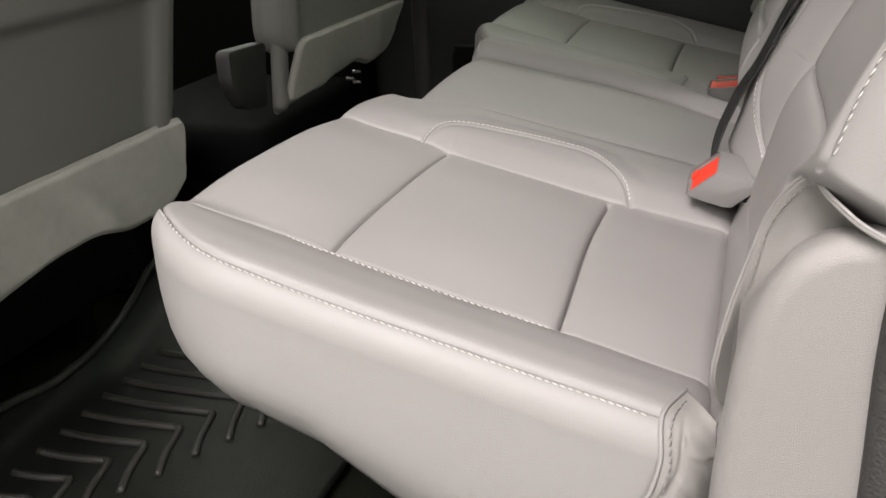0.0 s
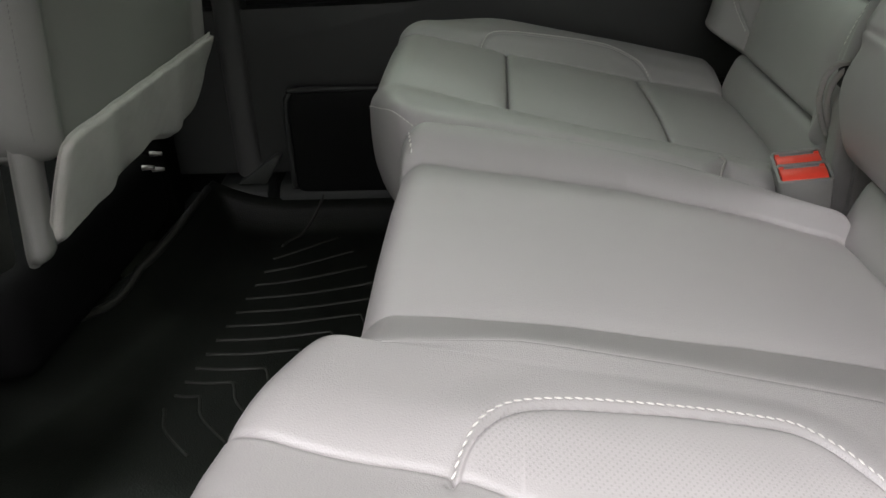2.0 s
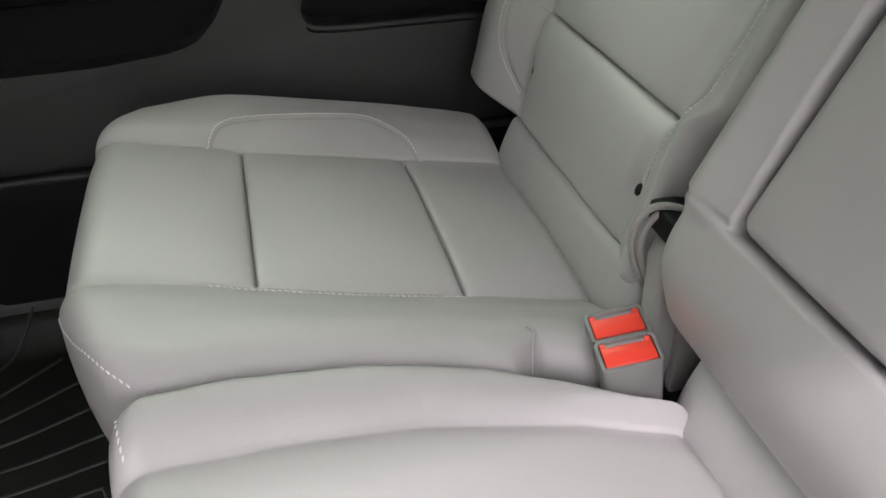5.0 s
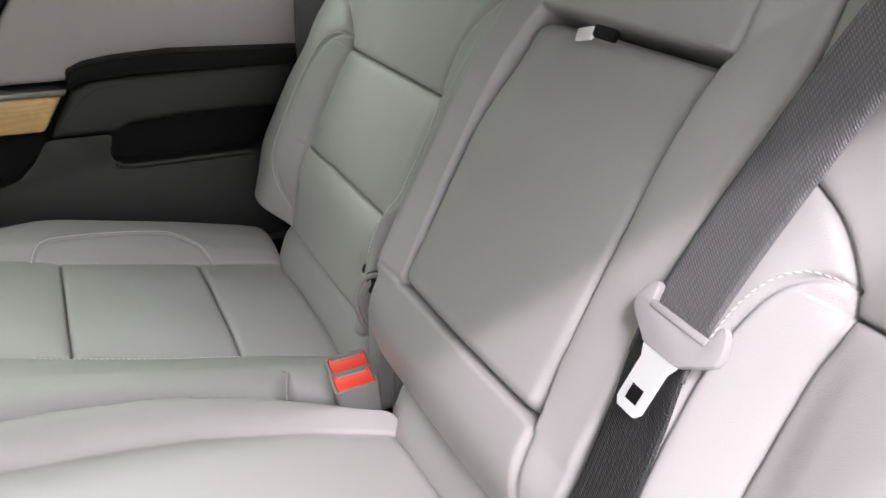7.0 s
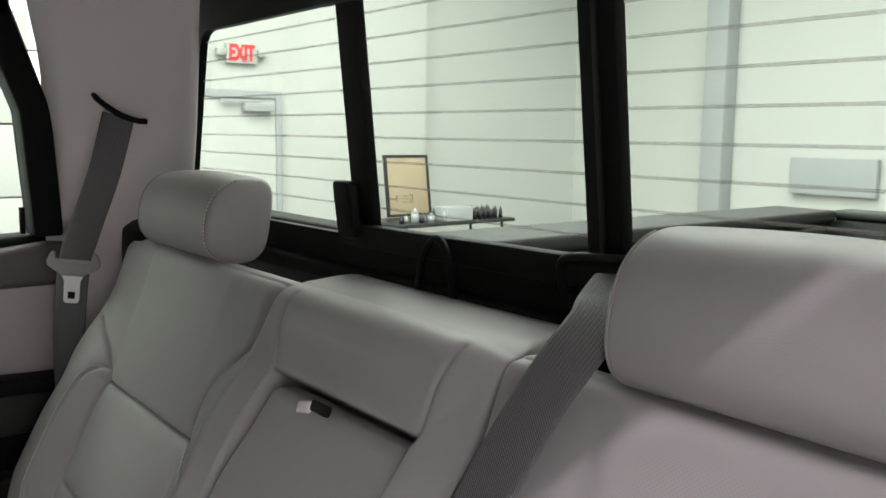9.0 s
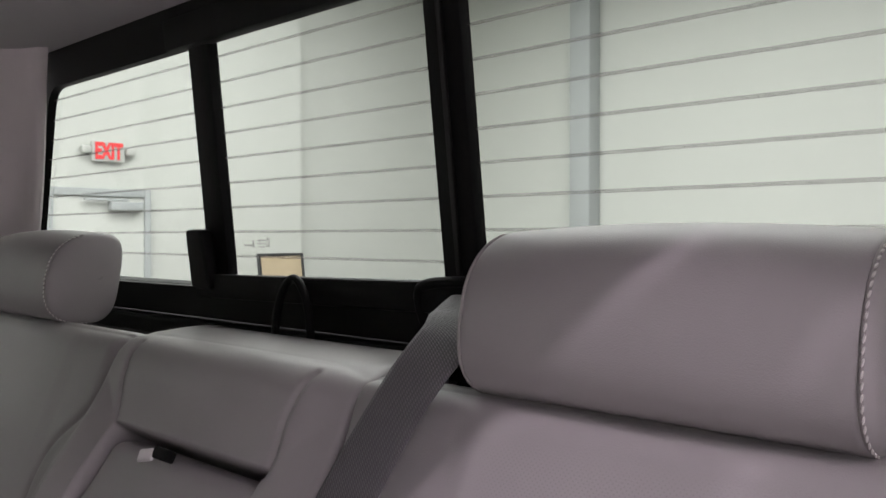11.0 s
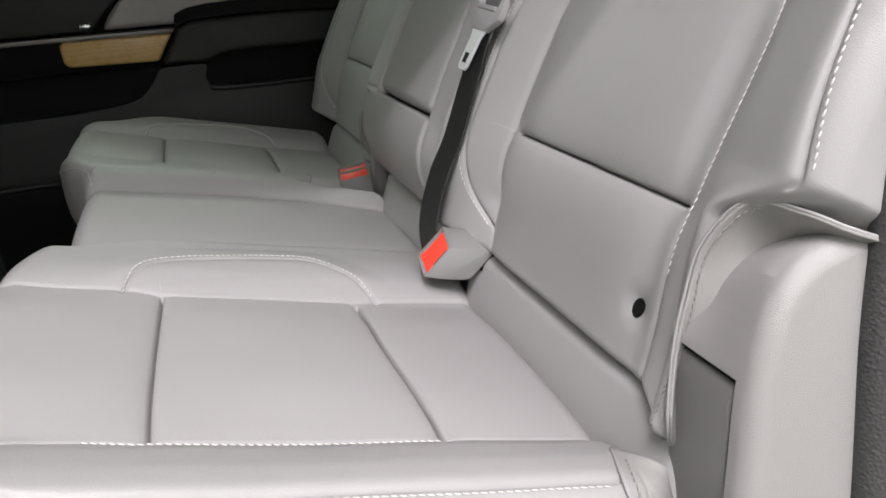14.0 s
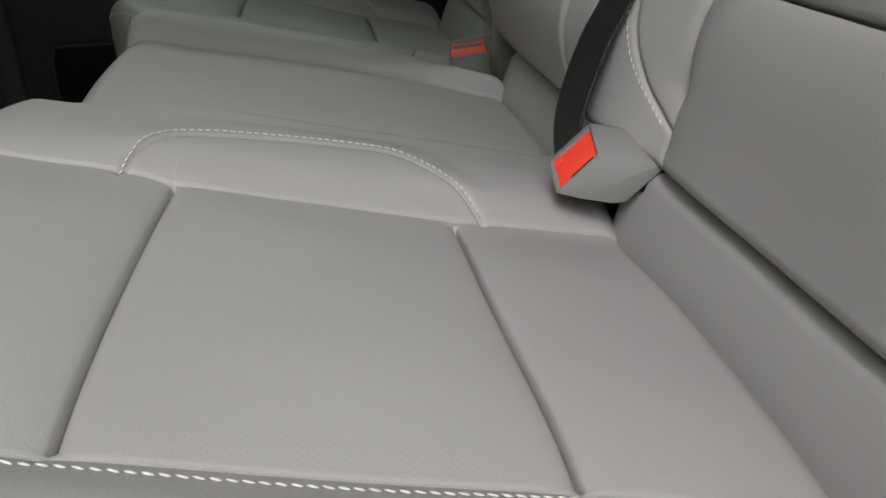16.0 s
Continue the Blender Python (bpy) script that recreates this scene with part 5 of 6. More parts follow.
for y0, y1 in ((1.418, 1.965), (1.044, 1.378), (0.50, 1.018)):
    pane = part("pane", window_plate([(y0, 0.80), (y1, 0.80), (y1, 1.10), (y0, 1.10)], 0.004, 0.012, 0), GLASS, window, "green-tinted glass")
    k = 0
    for z in np.arange(0.8383, 1.07, 0.0268):
        hi_y = min(y1, 1.930 - 0.57 * (z - 0.812)) - 0.002 if y1 > 1.5 else y1 - 0.006
        part("heating_wire", tube([win(y0 + 0.006, z, 0.0098), win((y0 + hi_y) / 2, z, 0.0098), win(hi_y, z, 0.0098)], 0.0014, 6), WIRE, pane)
loop = thing("strap_loop", "black cable loop standing behind the rear seat", "loop")
part("cord", tube(spline([(0.330, 1.210, 0.66), (0.331, 1.204, 0.74), (0.332, 1.212, 0.795), (0.333, 1.234, 0.819), (0.332, 1.257, 0.795), (0.331, 1.264, 0.74), (0.330, 1.258, 0.66)], 60), 0.0042, 10), BLACK_PLASTIC, loop)
bm = bmesh.new()
for y0, y1, z0, z1 in ((1.343, 1.357, 0.8492, 0.8512), (1.339, 1.342, 0.8475, 0.8555), (1.318, 1.332, 0.8550, 0.8565), (1.318, 1.332, 0.8515, 0.8530), (1.320, 1.330, 0.8480, 0.8492), (1.310, 1.3112, 0.8490, 0.8585), (1.3138, 1.315, 0.8490, 0.8585), (1.3112, 1.3138, 0.8490, 0.8502), (1.3112, 1.3138, 0.8573, 0.8585)):
    bmesh.ops.create_cube(bm, size=1, matrix=Matrix.Translation(win((y0 + y1) / 2, (z0 + z1) / 2, 0.0112)) @ Matrix.Diagonal((0.0006, y1 - y0, z1 - z0, 1)))
part("glass_mark", bm, WIRE, window, "dark printed mark on the glass")

# ---- far rear door ----
door = thing("car_door", "closed rear door with dark trim, wood strip and pale upper panel", "car door")
part("shell", finish(prism([(-0.90, 0.03), (0.17, 0.03), (0.17, 0.76), (-0.90, 0.72)], 2.0, 2.07, 1, 0.01)), DARK_TRIM, door)
part("upper_panel", finish(prism([(-0.335, 0.520), (-0.20, 0.520), (-0.10, 0.535), (0.165, 0.535), (0.165, 0.688), (-0.12, 0.688), (-0.205, 0.686), (-0.245, 0.647), (-0.290, 0.578), (-0.320, 0.545)], 1.972, 2.01, 1, 0.012, 4)), DOOR_CLOTH, door, "pale grey-brown upper door panel")
part("handle_panel", finish(prism([(-0.90, 0.52), (-0.350, 0.52), (-0.325, 0.55), (-0.296, 0.580), (-0.250, 0.650), (-0.212, 0.690), (-0.90, 0.67)], 1.968, 2.01, 1, 0.006, 3)), DOOR_DARK, door)
part("handle", tube(spline([(-0.345, 1.966, 0.590), (-0.330, 1.945, 0.612), (-0.322, 1.940, 0.645), (-0.332, 1.945, 0.680), (-0.350, 1.966, 0.700)], 30), 0.011, 10), CHROME, door, "chrome door pull")
part("window_sill", finish(prism([(-0.90, 0.655), (-0.34, 0.672), (0.0, 0.682), (0.17, 0.682), (0.17, 0.752), (0.08, 0.742), (0.0, 0.735), (-0.34, 0.712), (-0.90, 0.69)], 1.962, 2.03, 1, 0.010)), SILL_TRIM, door, "grey-brown window sill")
ar = part("armrest", finish(prism([(-0.236, 0.446), (-0.206, 0.494), (-0.198, 0.514), (-0.17, 0.526), (0.0, 0.528), (0.17, 0.524), (0.17, 0.458), (-0.05, 0.459), (-0.123, 0.455), (-0.145, 0.444)], 1.942, 2.01, 1, 0.010, 4)), DOOR_DARK, door, "dark padded armrest")
part("stitching", stitches([(x, 1.9415, z) for x, z in spline([(-0.219, 0.456), (-0.198, 0.484), (-0.172, 0.507), (-0.142, 0.514), (-0.063, 0.517), (0.16, 0.516)], 120)], 0.005, 0.0035, 0.0008, 0.0008, up=(0, -1, 0)), BLACK_PLASTIC, ar)
part("armrest_cap", finish(prism(rounded([(-0.201, 0.514), (-0.199, 0.538), (-0.175, 0.548), (-0.136, 0.553), (-0.058, 0.556), (0.099, 0.548), (0.17, 0.545), (0.17, 0.521), (0.003, 0.527), (-0.102, 0.529), (-0.171, 0.527), (-0.187, 0.521)], 0.006), 1.930, 2.01, 1, 0.004, 3)), BLACK_PLASTIC, door, "black armrest edge")
part("wood_strip", finish(prism([(-0.412, 0.468), (-0.405, 0.459), (-0.240, 0.454), (-0.208, 0.505), (-0.405, 0.510), (-0.415, 0.500)], 1.955, 2.01, 1, 0.006, 3)), WOOD, door, "glossy amber wood trim strip")
part("strip_carrier", finish(prism([(-0.90, 0.445), (-0.250, 0.446), (-0.215, 0.508), (-0.90, 0.520)], 1.966, 2.01, 1, 0.004, 2)), BLACK_PLASTIC, door, "black strip carrier")
part("strip_edge", finish(prism([(-0.90, 0.512), (-0.206, 0.505), (-0.201, 0.514), (-0.90, 0.521)], 1.950, 2.01, 1, 0.002, 2)), SATIN_EDGE, door, "satin metal edge")
outline = [(-0.90, 0.245), (-0.90, 0.366), (-0.40, 0.370), (-0.318, 0.378), (-0.286, 0.387), (-0.259, 0.413), (-0.243, 0.441), (-0.150, 0.440), (-0.160, 0.410), (-0.151, 0.394), (-0.10, 0.389), (0.17, 0.387), (0.17, 0.10), (-0.90, 0.10)]
part("lower_panel", finish(prism(rounded(outline, 0.012), 1.958, 2.01, 1, 0.007, 3)), DOOR_DARK, door)
part("pocket_lining", rbox((-0.17, 1.9945, 0.38), (0.165, 1.9985, 0.46), 0.001, 1), BLACK_PLASTIC, door, "dark recessed pull pocket")
part("recess_lining", rbox((-0.90, 1.9945, 0.36), (-0.24, 1.9985, 0.46), 0.001, 1), BLACK_PLASTIC, door, "dark recess under the wood strip")
part("switch", rbox((-0.372, 1.948, 0.527), (-0.350, 1.975, 0.537), 0.003, 2), CHROME, door, "small bright switch")
part("pocket_lip", tube(spline([(-0.152, 1.957, 0.396), (-0.135, 1.955, 0.390), (-0.05, 1.954, 0.388), (0.165, 1.955, 0.386)], 30), 0.005, 8), DOOR_DARK, door)
part("map_pocket", finish(prism(rounded([(-0.60, 0.07), (0.16, 0.07), (0.16, 0.243), (-0.60, 0.246)], 0.022), 1.936, 1.98, 1, 0.006, 3)), BLACK_PLASTIC, door, "dark map pocket")
part("pocket_rim", tube(spline([(-0.600, 1.935, 0.08), (-0.600, 1.934, 0.20), (-0.592, 1.934, 0.238), (-0.56, 1.934, 0.246), (-0.30, 1.934, 0.245), (0.15, 1.934, 0.243)], 40), 0.005, 8), DOOR_DARK, door, "dark rim of the map pocket")
part("lock_knob", tube([(0.105, 1.975, 0.765), (0.105, 1.975, 0.805)], 0.0045, 8), BLACK_PLASTIC, door, "black lock knob")
part("window_frame", finish(prism([(0.118, 0.76), (0.160, 0.76), (0.150, 0.95), (0.095, 1.12), (0.045, 1.12), (0.105, 0.95)], 1.955, 2.02, 1, 0.006)), BLACK_PLASTIC, door)
part("window_frame", finish(prism([(-0.85, 1.085), (0.10, 1.085), (0.10, 1.125), (-0.85, 1.125)], 1.955, 2.02, 1, 0.006)), BLACK_PLASTIC, door)
part("pane", rbox((-0.82, 1.998, 0.72), (0.13, 2.003, 1.10), 0), GLASS, door, "green-tinted glass")

# ---- near side trim beside the seat ----
side = thing("side_trim", "satin grey plastic side trim beside the near rear seat", "trim")
arc = spline([(0.052, -0.02), (0.049, 0.12), (0.046, 0.267), (0.0485, 0.332), (0.0525, 0.380), (0.0600, 0.414), (0.073, 0.438), (0.094, 0.4515), (0.130, 0.457), (0.19, 0.457), (0.28, 0.452), (0.325, 0.436), (0.340, 0.40), (0.340, -0.02)], 150)
arc = arc[np.concatenate([[True], np.linalg.norm(np.diff(arc, axis=0), axis=1) > 1e-5])]
lip = int(np.argmax(arc[:, 1] > 0.3795))
at_lip = arc[lip - 1] + (arc[lip] - arc[lip - 1]) * (0.3795 - arc[lip - 1, 1]) / (arc[lip, 1] - arc[lip - 1, 1])
tang = np.gradient(np.vstack([arc[:lip], at_lip, arc[lip:]]), axis=0)
tang = np.vstack([tang[:lip + 1], tang[lip:]])
arc = np.vstack([arc[:lip], at_lip, at_lip, arc[lip:]])
inward = np.stack([tang[:, 1], -tang[:, 0]], -1)
inward = inward / np.linalg.norm(inward, axis=1, keepdims=True)
bm, rings = bmesh.new(), []
for w, y, cut in [(k / 8, 0.501 + 0.012 * (1 - math.cos(k / 8 * math.pi / 2)), False) for k in range(9)] + [(1.0, 0.5175, False)] + [(1.0, y, True) for y in (0.5175, 0.53, 0.54, 0.55, 0.56, 0.57, 0.584)]:
    fall = float(step01(y, 0.508, 0.580))
    ring = []
    for k, ((x, z), n) in enumerate(zip(arc, inward)):
        q = np.array([x, z]) + n * 0.012 * (1 - math.sin(w * math.pi / 2))
        high = float(step01(z, 0.375, 0.425)) * fall
        across = 0.0615 if cut and k <= lip else q[0] + 0.006 * high * (1 - float(step01(x, 0.07, 0.12)))
        ring.append(bm.verts.new((across, y, q[1] - 0.017 * high)))
    rings.append(ring)
for a, b in zip(rings[:-1], rings[1:]):
    for k in range(len(a)):
        bm.faces.new((a[k], b[k], b[(k + 1) % len(a)], a[(k + 1) % len(a)]))
bm.faces.new(rings[0])
bm.faces.new(rings[-1][::-1])
if bm.calc_volume(signed=True) < 0:
    bmesh.ops.reverse_faces(bm, faces=bm.faces[:])
for f in bm.faces:
    f.smooth = True
cover = part("cover", finish(bm, 50), GREY_PLASTIC, side)
# Black strip set into the recess to deepen the shade in the gap.
part("gap", finish(prism([(0.0570, -0.02), (0.0570, 0.3780), (0.0600, 0.3780), (0.0600, -0.02)], 0.5180, 0.583, 1, 0.0005, 1)), BLACK_PLASTIC, side, "black strip for the shade in the gap round the end panel")
part("end_panel", finish(prism([(0.049, -0.02), (0.0505, 0.362), (0.0545, 0.3735), (0.058, 0.3740), (0.058, -0.02)], 0.5210, 0.581, 1, 0.004, 4)), END_GREY, side, "narrow darker grey end panel")
part("lower_cover", finish(prism([(0.0, -0.02), (0.0, 0.10), (0.06, 0.14), (0.10, 0.14), (0.10, -0.02)], 0.50, 0.60, 1, 0.01, 3)), GREY_PLASTIC, side)
seal = thing("door_seal", "black ribbed rubber door seal", "seal")
seal_path = spline([(0.136, 0.500, -0.05), (0.130, 0.500, 0.28), (0.126, 0.499, 0.42), (0.134, 0.494, 0.53), (0.158, 0.486, 0.68), (0.182, 0.482, 0.80), (0.172, 0.505, 0.95), (0.145, 0.54, 1.08)], 80)
part("bulb", tube(seal_path, 0.0120, 14), SEAL, seal)
part("lip", tube([(x + 0.016, y - 0.004, z) for x, y, z in seal_path], 0.0085, 10), SEAL, seal)


# ---- front seats and console ----
def front_seat(y0, y1, z_edge, flap_high, cut, side=0.062, lean=0.03, bolts=False, recline=0.22, group="front seats"):
    t = thing("front_seat", "grey leather front seat with a pale carpeted lower flap", "seat", group)

    def height(a, b):
        d = np.minimum(b - y0, y1 - b)
        h = 0.016 - 0.012 * step01(d, side - 0.012, side + 0.012) + 0.007 * np.sin(np.clip((d - side) / (y1 - y0 - 2 * side), 0, 1) * math.pi)
        h = h - 0.004 * np.exp(-np.abs(d - side) / 0.0025) - 0.002 * np.exp(-((d - side + 0.012) / 0.002) ** 2)
        h = h + 0.013 * step01(a, 0.175, 0.190) * step01(d, side, side + 0.01) - 0.012 * step01(a, 0.235, 0.28) * step01(d, side, side + 0.01)
        return h - 0.004 * np.exp(-np.abs(a - 0.175) / 0.003) * step01(d, side, side + 0.01) - 0.05 * step01(a, 0.48, 0.68) ** 2

    back = Pad(0.0, 0.66, y0, y1, (0.02, 0.06, 0.045, 0.045), height, lambda a, b: -0.055 + 0 * a,
               lambda a, b, h: np.stack([-0.668 + h + recline * a, b + 0 * h, z_edge - 0.02 + a], -1), 0.05)
    seat_back_mesh = part("backrest", back.mesh("backrest", 0.005), FRONT_VINYL, t)
    part("stitching", stitches(back.line([(0.02, y0 + 0.012), (0.25, y0 + 0.012), (0.50, y0 + 0.012)], 120, 0.0004), 0.0050, 0.0034, 0.0014, 0.0008, up=(1, 0, 0)), END_GREY, seat_back_mesh)
    lobe = Pad(-0.118, 0.05, y0 + 0.012, y0 + 0.048, (0.015, 0.02, 0.014, 0.014), lambda a, c: 0.006 + 0 * a, lambda a, c: -0.012 + 0 * a,
               lambda a, c, h: np.stack([-0.678 + h + 0.10 * a, c + 0 * h, z_edge + a], -1), 0.018)
    part("lower_bolster", lobe.mesh("lower_bolster", 0.006), FRONT_VINYL, t, "grey bolster below the backrest")

    def hem(a, b):
        up = 1 - np.clip(a / flap_high, 0, 1)
        lift = cut * step01(b, y1 - 0.075, y1 - 0.006) ** 2 + 0.018 * step01(b, y0 + 0.16, y0 + 0.30) * (1 - step01(b, y1 - 0.20, y1 - 0.12))
        return a + up * lift, b

    flap = Pad(0.0, flap_high, y0 + 0.034, y1 - 0.008, (0.006, 0.006, 0.008, 0.010), lambda a, b: 0.012 + (0.0040 * np.sin(b * 23 + 1) + 0.0022 * np.sin(b * 61 + a * 30)) * (1.1 - a / flap_high) + 0.0012 * np.sin(b * 90 + a * 60), lambda a, b: 0.002 + 0 * a,
               lambda a, b, h: np.stack([-0.655 - lean + h + lean * a / flap_high, b + 0 * h, z_edge - flap_high + a], -1), 0.016, hem)
    part("flap", flap.mesh("flap", 0.005), FABRIC, t, "pale carpeted flap")
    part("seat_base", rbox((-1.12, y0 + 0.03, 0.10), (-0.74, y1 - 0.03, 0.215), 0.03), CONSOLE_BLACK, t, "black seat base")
    for y in (y0 + 0.06, y1 - 0.06):
        part("rail", rbox((-1.15, y - 0.02, 0.0), (-0.84, y + 0.02, 0.14), 0.006), BLACK_PLASTIC, t, "black steel rail")
    for dy, dz in ((-0.17, -0.115), (-0.20, -0.122), (-0.172, -0.135)) if bolts else ():
        part("bolt", tube([(-0.70, y1 + dy, z_edge + dz), (-0.685, y1 + dy, z_edge + dz)], [0.0036, 0.0024], 8), SATIN_EDGE, t, "steel bolt")
    return t


front_seat(0.48, 1.022, 0.333, 0.104, 0.022, lean=0.006)
front_seat(1.308, 1.800, 0.369, 0.104, 0.045, 0.050, 0.040, True, 0.08)
con = thing("centre_console", "dark centre console with a grey rear panel", "console")
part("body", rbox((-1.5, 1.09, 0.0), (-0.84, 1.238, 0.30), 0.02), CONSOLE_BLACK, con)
part("rear_panel", finish(prism(rounded([(1.198, 0.330), (1.225, 0.285), (1.290, 0.272), (1.308, 0.374), (1.20, 0.380)], 0.012), -0.715, -0.690, 0, 0.003, 2)), PANEL_GREY, con, "grey rear panel")

# ---- the truck's bed ----
bed = thing("truck_bed", "black-lined pickup bed behind the cab", "truck bed")
part("bed_floor", rbox((0.50, 0.40, 0.10), (2.45, 2.0, 0.14), 0.01, 1), BED_LINER, bed)
for y0, y1 in ((1.90, 2.06), (0.34, 0.50)):
    part("bed_side", rbox((0.50, y0, -0.2), (2.46, y1, 0.685), 0.015), BED_LINER, bed)
    part("bed_rail", rbox((0.50, y0 - 0.035, 0.670), (2.37, y1 + 0.01, 0.706), 0.010), RAIL_GREY, bed, "dark grey rail cap")
part("tailgate", rbox((2.38, 0.50, 0.10), (2.46, 1.90, 0.680), 0.012), BED_LINER, bed)
part("tailgate_cap", rbox((2.372, 0.50, 0.680), (2.47, 1.88, 0.706), 0.010), RAIL_GREY, bed, "dark grey tailgate cap")
for x in (0.9, 1.25, 1.6, 1.95):
    part("wall_rib", rbox((x, 1.868, 0.14), (x + 0.10, 1.905, 0.66), 0.012), BED_LINER, bed)
part("corner_bracket", finish(prism([(2.12, 0.56), (2.16, 0.655), (2.28, 0.662), (2.33, 0.60), (2.33, 0.50), (2.16, 0.50)], 1.855, 1.90, 1, 0.008, 2)), RAIL_GREY, bed, "dark grey corner bracket")
part("bracket_clip", rbox((2.20, 1.848, 0.545), (2.235, 1.858, 0.562), 0.002, 1), CHROME, bed, "bright clip")
for y in (1.74, 1.42, 1.0):
    part("recess_cup", tube([(2.379, y, 0.60), (2.374, y, 0.60)], 0.030, 16), RAIL_GREY, bed, "round recess in the tailgate")
for x, z in ((1.45, 0.60), (1.85, 0.60)):
    part("tie_down", tube(spline([(x, 1.86, z), (x + 0.03, 1.83, z + 0.03), (x + 0.06, 1.86, z)], 16), 0.006, 8), DARK_METAL, bed)

# ---- the hall around the truck ----
GZ = -0.75
structure("ground", rbox((-9, -8, GZ - 0.1), (12, 11, GZ), 0, 1, False), CONCRETE, "grey concrete hall floor", "floor")
structure("wall_side", rbox((-9, 9.0, GZ), (6.15, 9.2, 4.3), 0, 1, False), WALL_WHITE, "white hall wall", "wall")
structure("wall_back", rbox((9.0, -8, GZ), (9.2, 11, 4.3), 0, 1, False), WALL_WHITE, "white hall wall", "wall")
structure("wall_inner", rbox((5.0, 9.2, GZ), (9.0, 9.4, 4.3), 0, 1, False), WALL_WHITE, "white hall wall", "wall")
structure("wall_open", rbox((-9, -8.2, GZ), (12, -8, 4.3), 0, 1, False), WALL_WHITE, "white hall wall", "wall")
structure("wall_end", rbox((-9.2, -8, GZ), (-9, 11, 4.3), 0, 1, False), WALL_WHITE, "white hall wall", "wall")
structure("hall_ceiling", rbox((-9, -8, 4.3), (12, 11, 4.4), 0, 1, False), WALL_WHITE, "white hall ceiling", "ceiling")
structure("column", rbox((8.75, 6.58, GZ), (8.99, 6.88, 4.3), 0.01), GREY_PAINT, "grey-blue wall column", "column")
wall_box = thing("wall_box", "grey electrical box on the hall wall", "box")
part("case", rbox((8.90, 4.80, 0.30), (8.99, 5.78, 0.71), 0.012), GREY_PAINT, wall_box)

gate = thing("sectional_door", "white sectional garage door with panel joints", "garage door")
zs = [GZ, -0.34, 0.31, 0.962, 1.614, 2.266, 2.92]
for z0, z1 in zip(zs[:-1], zs[1:]):
    part("door_panel", rbox((-3.4, 8.93, z0 + 0.008), (2.2, 8.995, z1 - 0.008), 0.008), WALL_WHITE, gate)
for z in zs[2:5]:
    part("pull_handle", finish(prism([(1.17, z + 0.02), (1.31, z + 0.02), (1.30, z + 0.09), (1.25, z + 0.21), (1.23, z + 0.21), (1.18, z + 0.09)], 8.88, 8.932, 1, 0.008, 2)), GREY_PAINT, gate, "grey pull handle")
hd = thing("hall_door", "closed white steel door with a door closer", "door")
part("leaf", rbox((3.17, 8.955, GZ), (4.10, 8.998, 1.27), 0.006), WALL_WHITE, hd)
for x0, x1, z0, z1 in ((3.09, 3.17, GZ, 1.35), (4.10, 4.17, GZ, 1.35), (3.17, 4.10, 1.27, 1.35)):
    part("door_frame", rbox((x0, 8.93, z0), (x1, 8.998, z1), 0.006), GREY_PAINT, hd, "grey door frame")
part("closer", rbox((3.71, 8.86, 1.13), (4.05, 8.955, 1.22), 0.01), GREY_PAINT, hd, "grey door closer")
part("closer_arm", rbox((3.45, 8.88, 1.225), (3.90, 8.92, 1.25), 0.004), GREY_PAINT, hd)
part("kick_plate", rbox((3.20, 8.947, GZ + 0.25), (4.07, 8.9545, GZ + 0.62), 0.002, 1), GREY_PAINT, hd, "grey kick plate")
part("handle", tube([(3.28, 8.955, 0.28), (3.28, 8.90, 0.28), (3.40, 8.90, 0.28)], 0.012, 8), CHROME, hd)

sign = thing("exit_sign", "white exit sign with red letters", "sign")
part("housing", rbox((3.55, 8.94, 1.62), (3.89, 8.99, 1.82), 0.008), SIGN_WHITE, sign)
for x in (3.49, 3.95):
    part("lamp_head", rbox((x - 0.05, 8.91, 1.69), (x + 0.05, 8.99, 1.77), 0.02), SIGN_WHITE, sign)
cu = bpy.data.curves.new("EXIT", "FONT")
cu.body, cu.size, cu.extrude, cu.align_x, cu.align_y, cu.offset = "EXIT", 0.21, 0.004, "CENTER", "CENTER", 0.009
tx = new("tmp", cu)
deps = bpy.context.evaluated_depsgraph_get()
me = bpy.data.meshes.new_from_object(tx.evaluated_get(deps))
bpy.data.objects.remove(tx)
me.transform(pose(3.72, 8.937, 1.72, 90, 0, 0) @ Matrix.Diagonal((0.66, 1.05, 1, 1)))
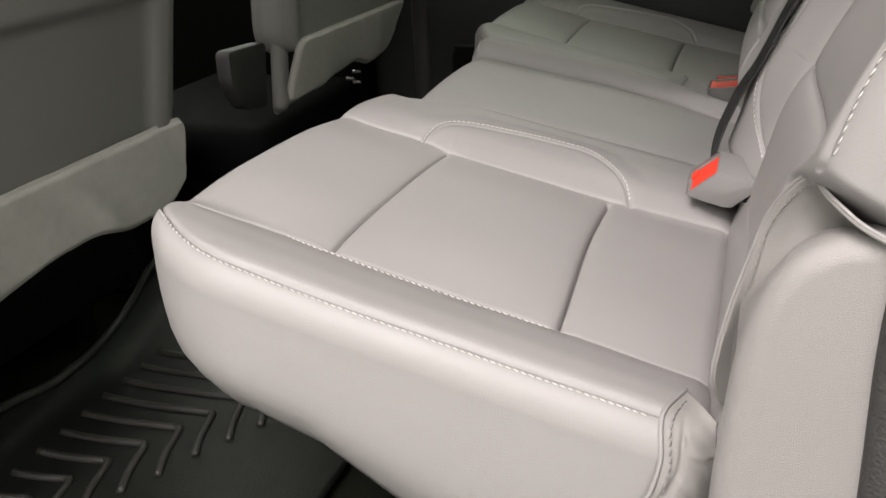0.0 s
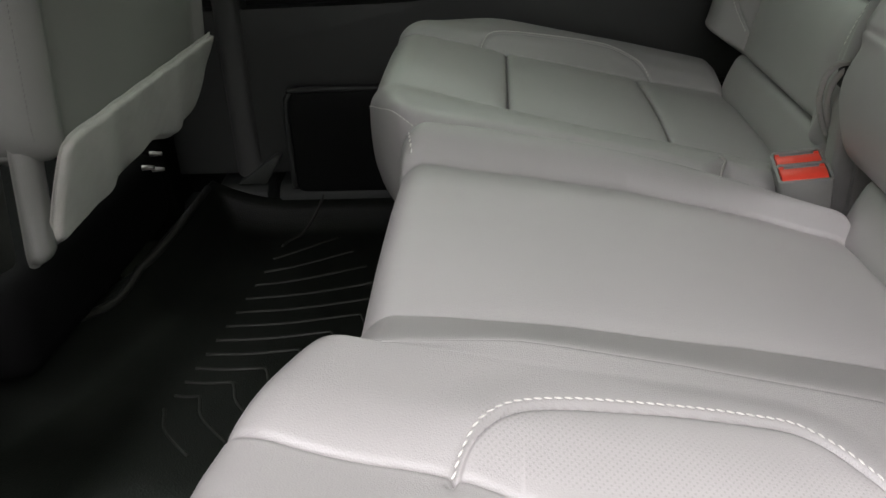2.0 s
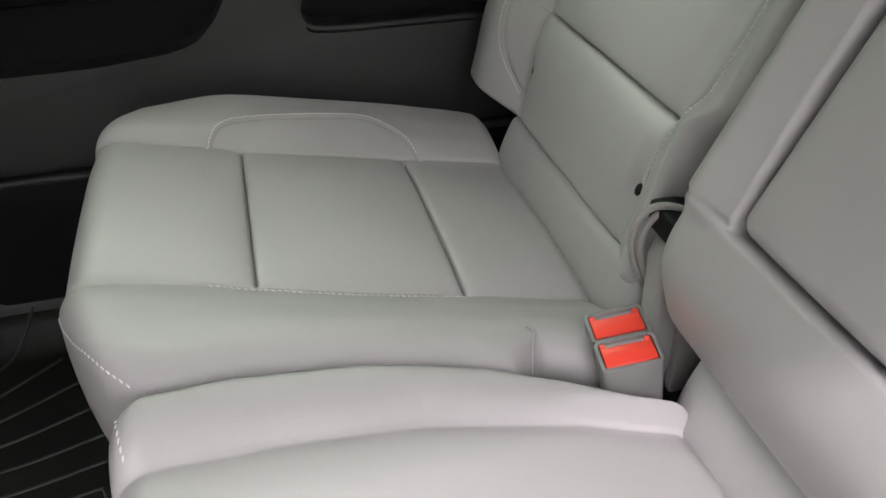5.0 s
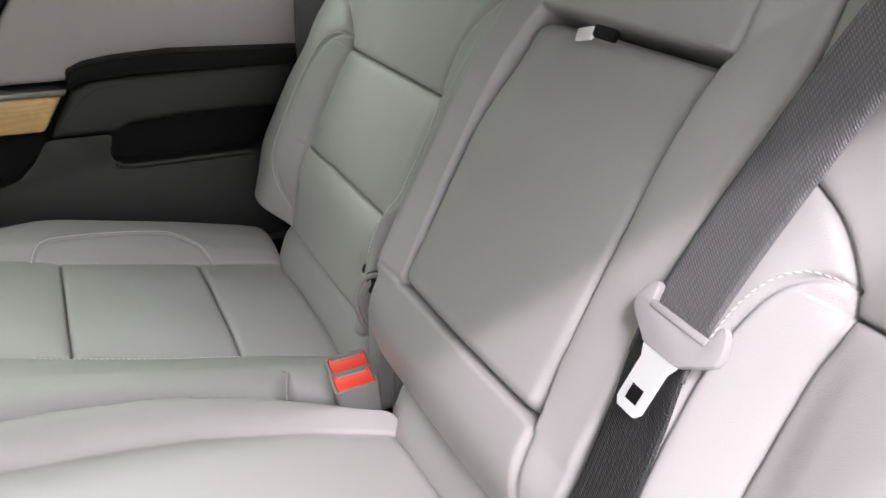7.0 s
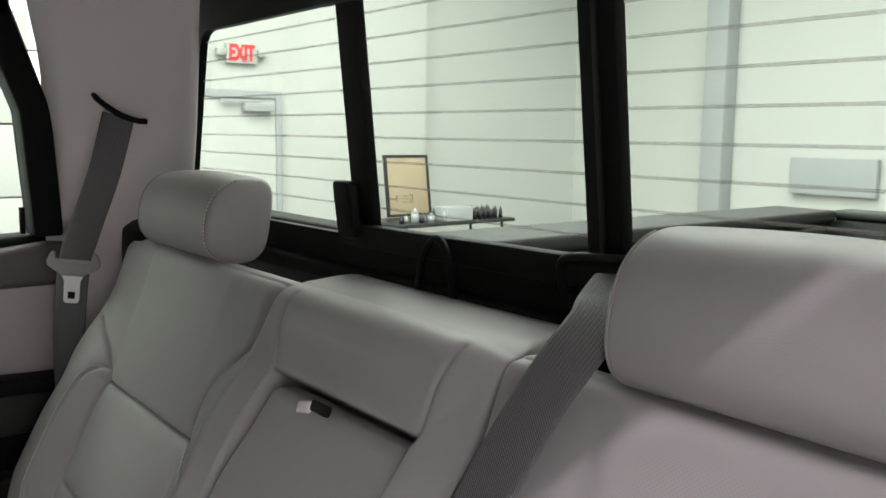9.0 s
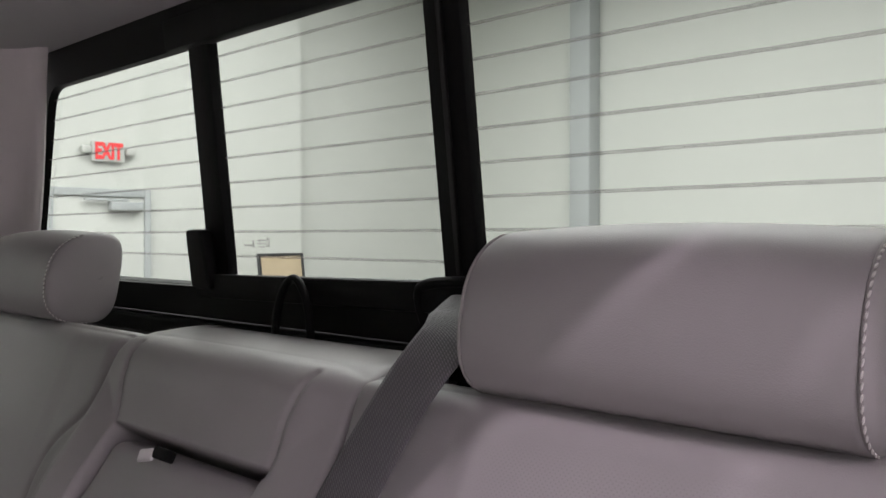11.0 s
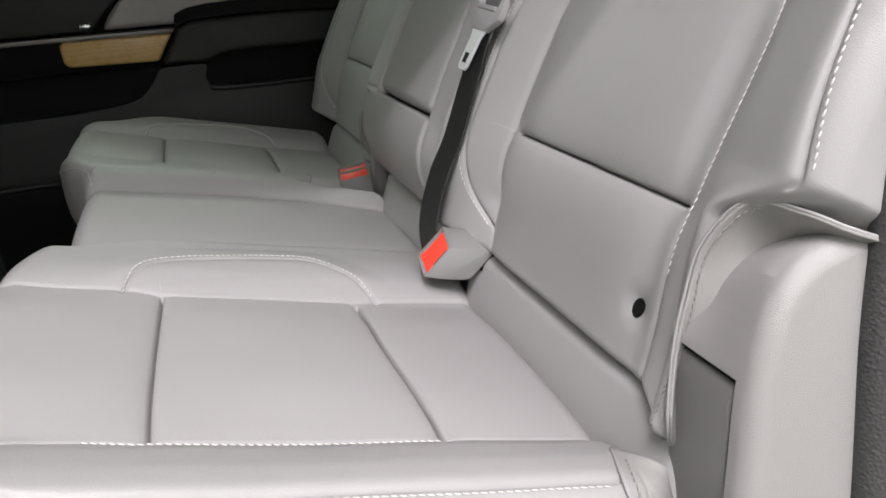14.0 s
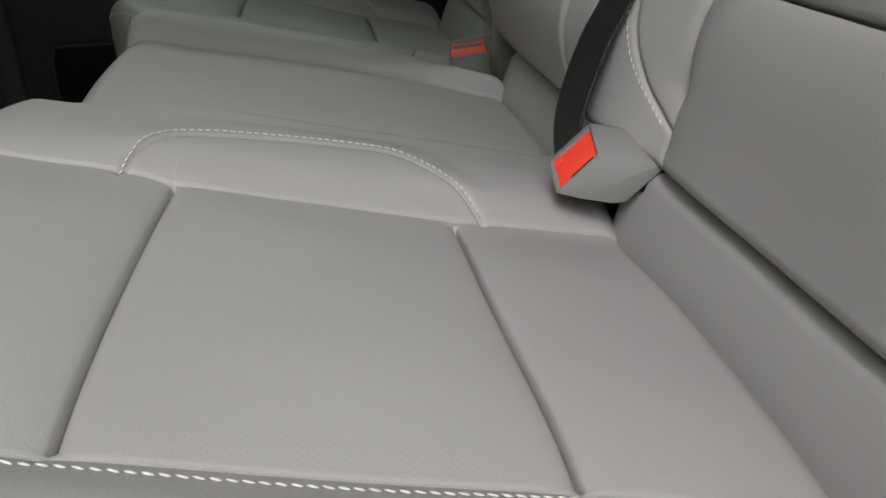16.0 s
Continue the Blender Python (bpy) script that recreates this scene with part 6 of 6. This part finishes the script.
part("letters", me, SIGN_RED, sign, "red letters EXIT")

table = thing("folding_table", "folding table with dark top and thin legs", "table")
TX, TY = 5.62, 8.0
part("tabletop", rbox((TX - 0.80, TY - 0.35, -0.05), (TX + 0.80, TY + 0.35, -0.01), 0.01), DARK_METAL, table)
for dx in (-0.7, 0.7):
    for dy in (-0.28, 0.28):
        part("leg", tube([(TX + dx, TY + dy, GZ), (TX + dx * 0.95, TY + dy, -0.05)], 0.016, 8), DARK_METAL, table)
board = thing("framed_board", "dark-framed tan board leaning on the wall", "board")
lean = pose(TX - 0.20, TY + 0.30, 0.0, -8, 0, 0)
part("panel", rbox((-0.27, 0, 0), (0.27, 0.02, 0.66), 0.004, m=lean), PAPER, board)
for x0, x1, z0, z1 in ((-0.30, -0.27, 0.0, 0.69), (0.27, 0.30, 0.0, 0.69), (-0.27, 0.27, 0.66, 0.69), (-0.27, 0.27, 0.0, 0.03)):
    part("edge", rbox((x0, -0.01, z0), (x1, 0.03, z1), 0.004, m=lean), DARK_METAL, board, "dark edge")
rnd = random.Random(4)
for k in range(30):
    right = k >= 12
    x, w, h = (TX + 0.28 + (k - 12) % 6 * 0.075, 0.022, rnd.uniform(0.10, 0.13)) if right else (TX - 0.68 + k * 0.075, rnd.uniform(0.025, 0.045), rnd.uniform(0.06, 0.17))
    y = TY - 0.26 + (k - 12) // 6 * 0.12 if right else TY - 0.2 + rnd.uniform(-0.08, 0.1)
    bt = thing("bottle", "small dark bottle standing on the folding table" if right else "small bottle standing on the folding table", "bottle", "bottles on the table")
    mm = DARK_METAL if right else rnd.choice((DARK_METAL, DARK_METAL, GREY_PAINT, PAPER))
    part("body", tube([(x, y, -0.01), (x, y, h * 0.7), (x, y, h * 0.78), (x, y, h)], [w, w, w * 0.4, w * 0.4], 10), mm, bt)
box = thing("white_box", "white cardboard box on the folding table", "box")
part("case", rbox((TX - 0.16, TY - 0.32, -0.01), (TX + 0.20, TY - 0.08, 0.14), 0.006), GREY_PAINT, box)
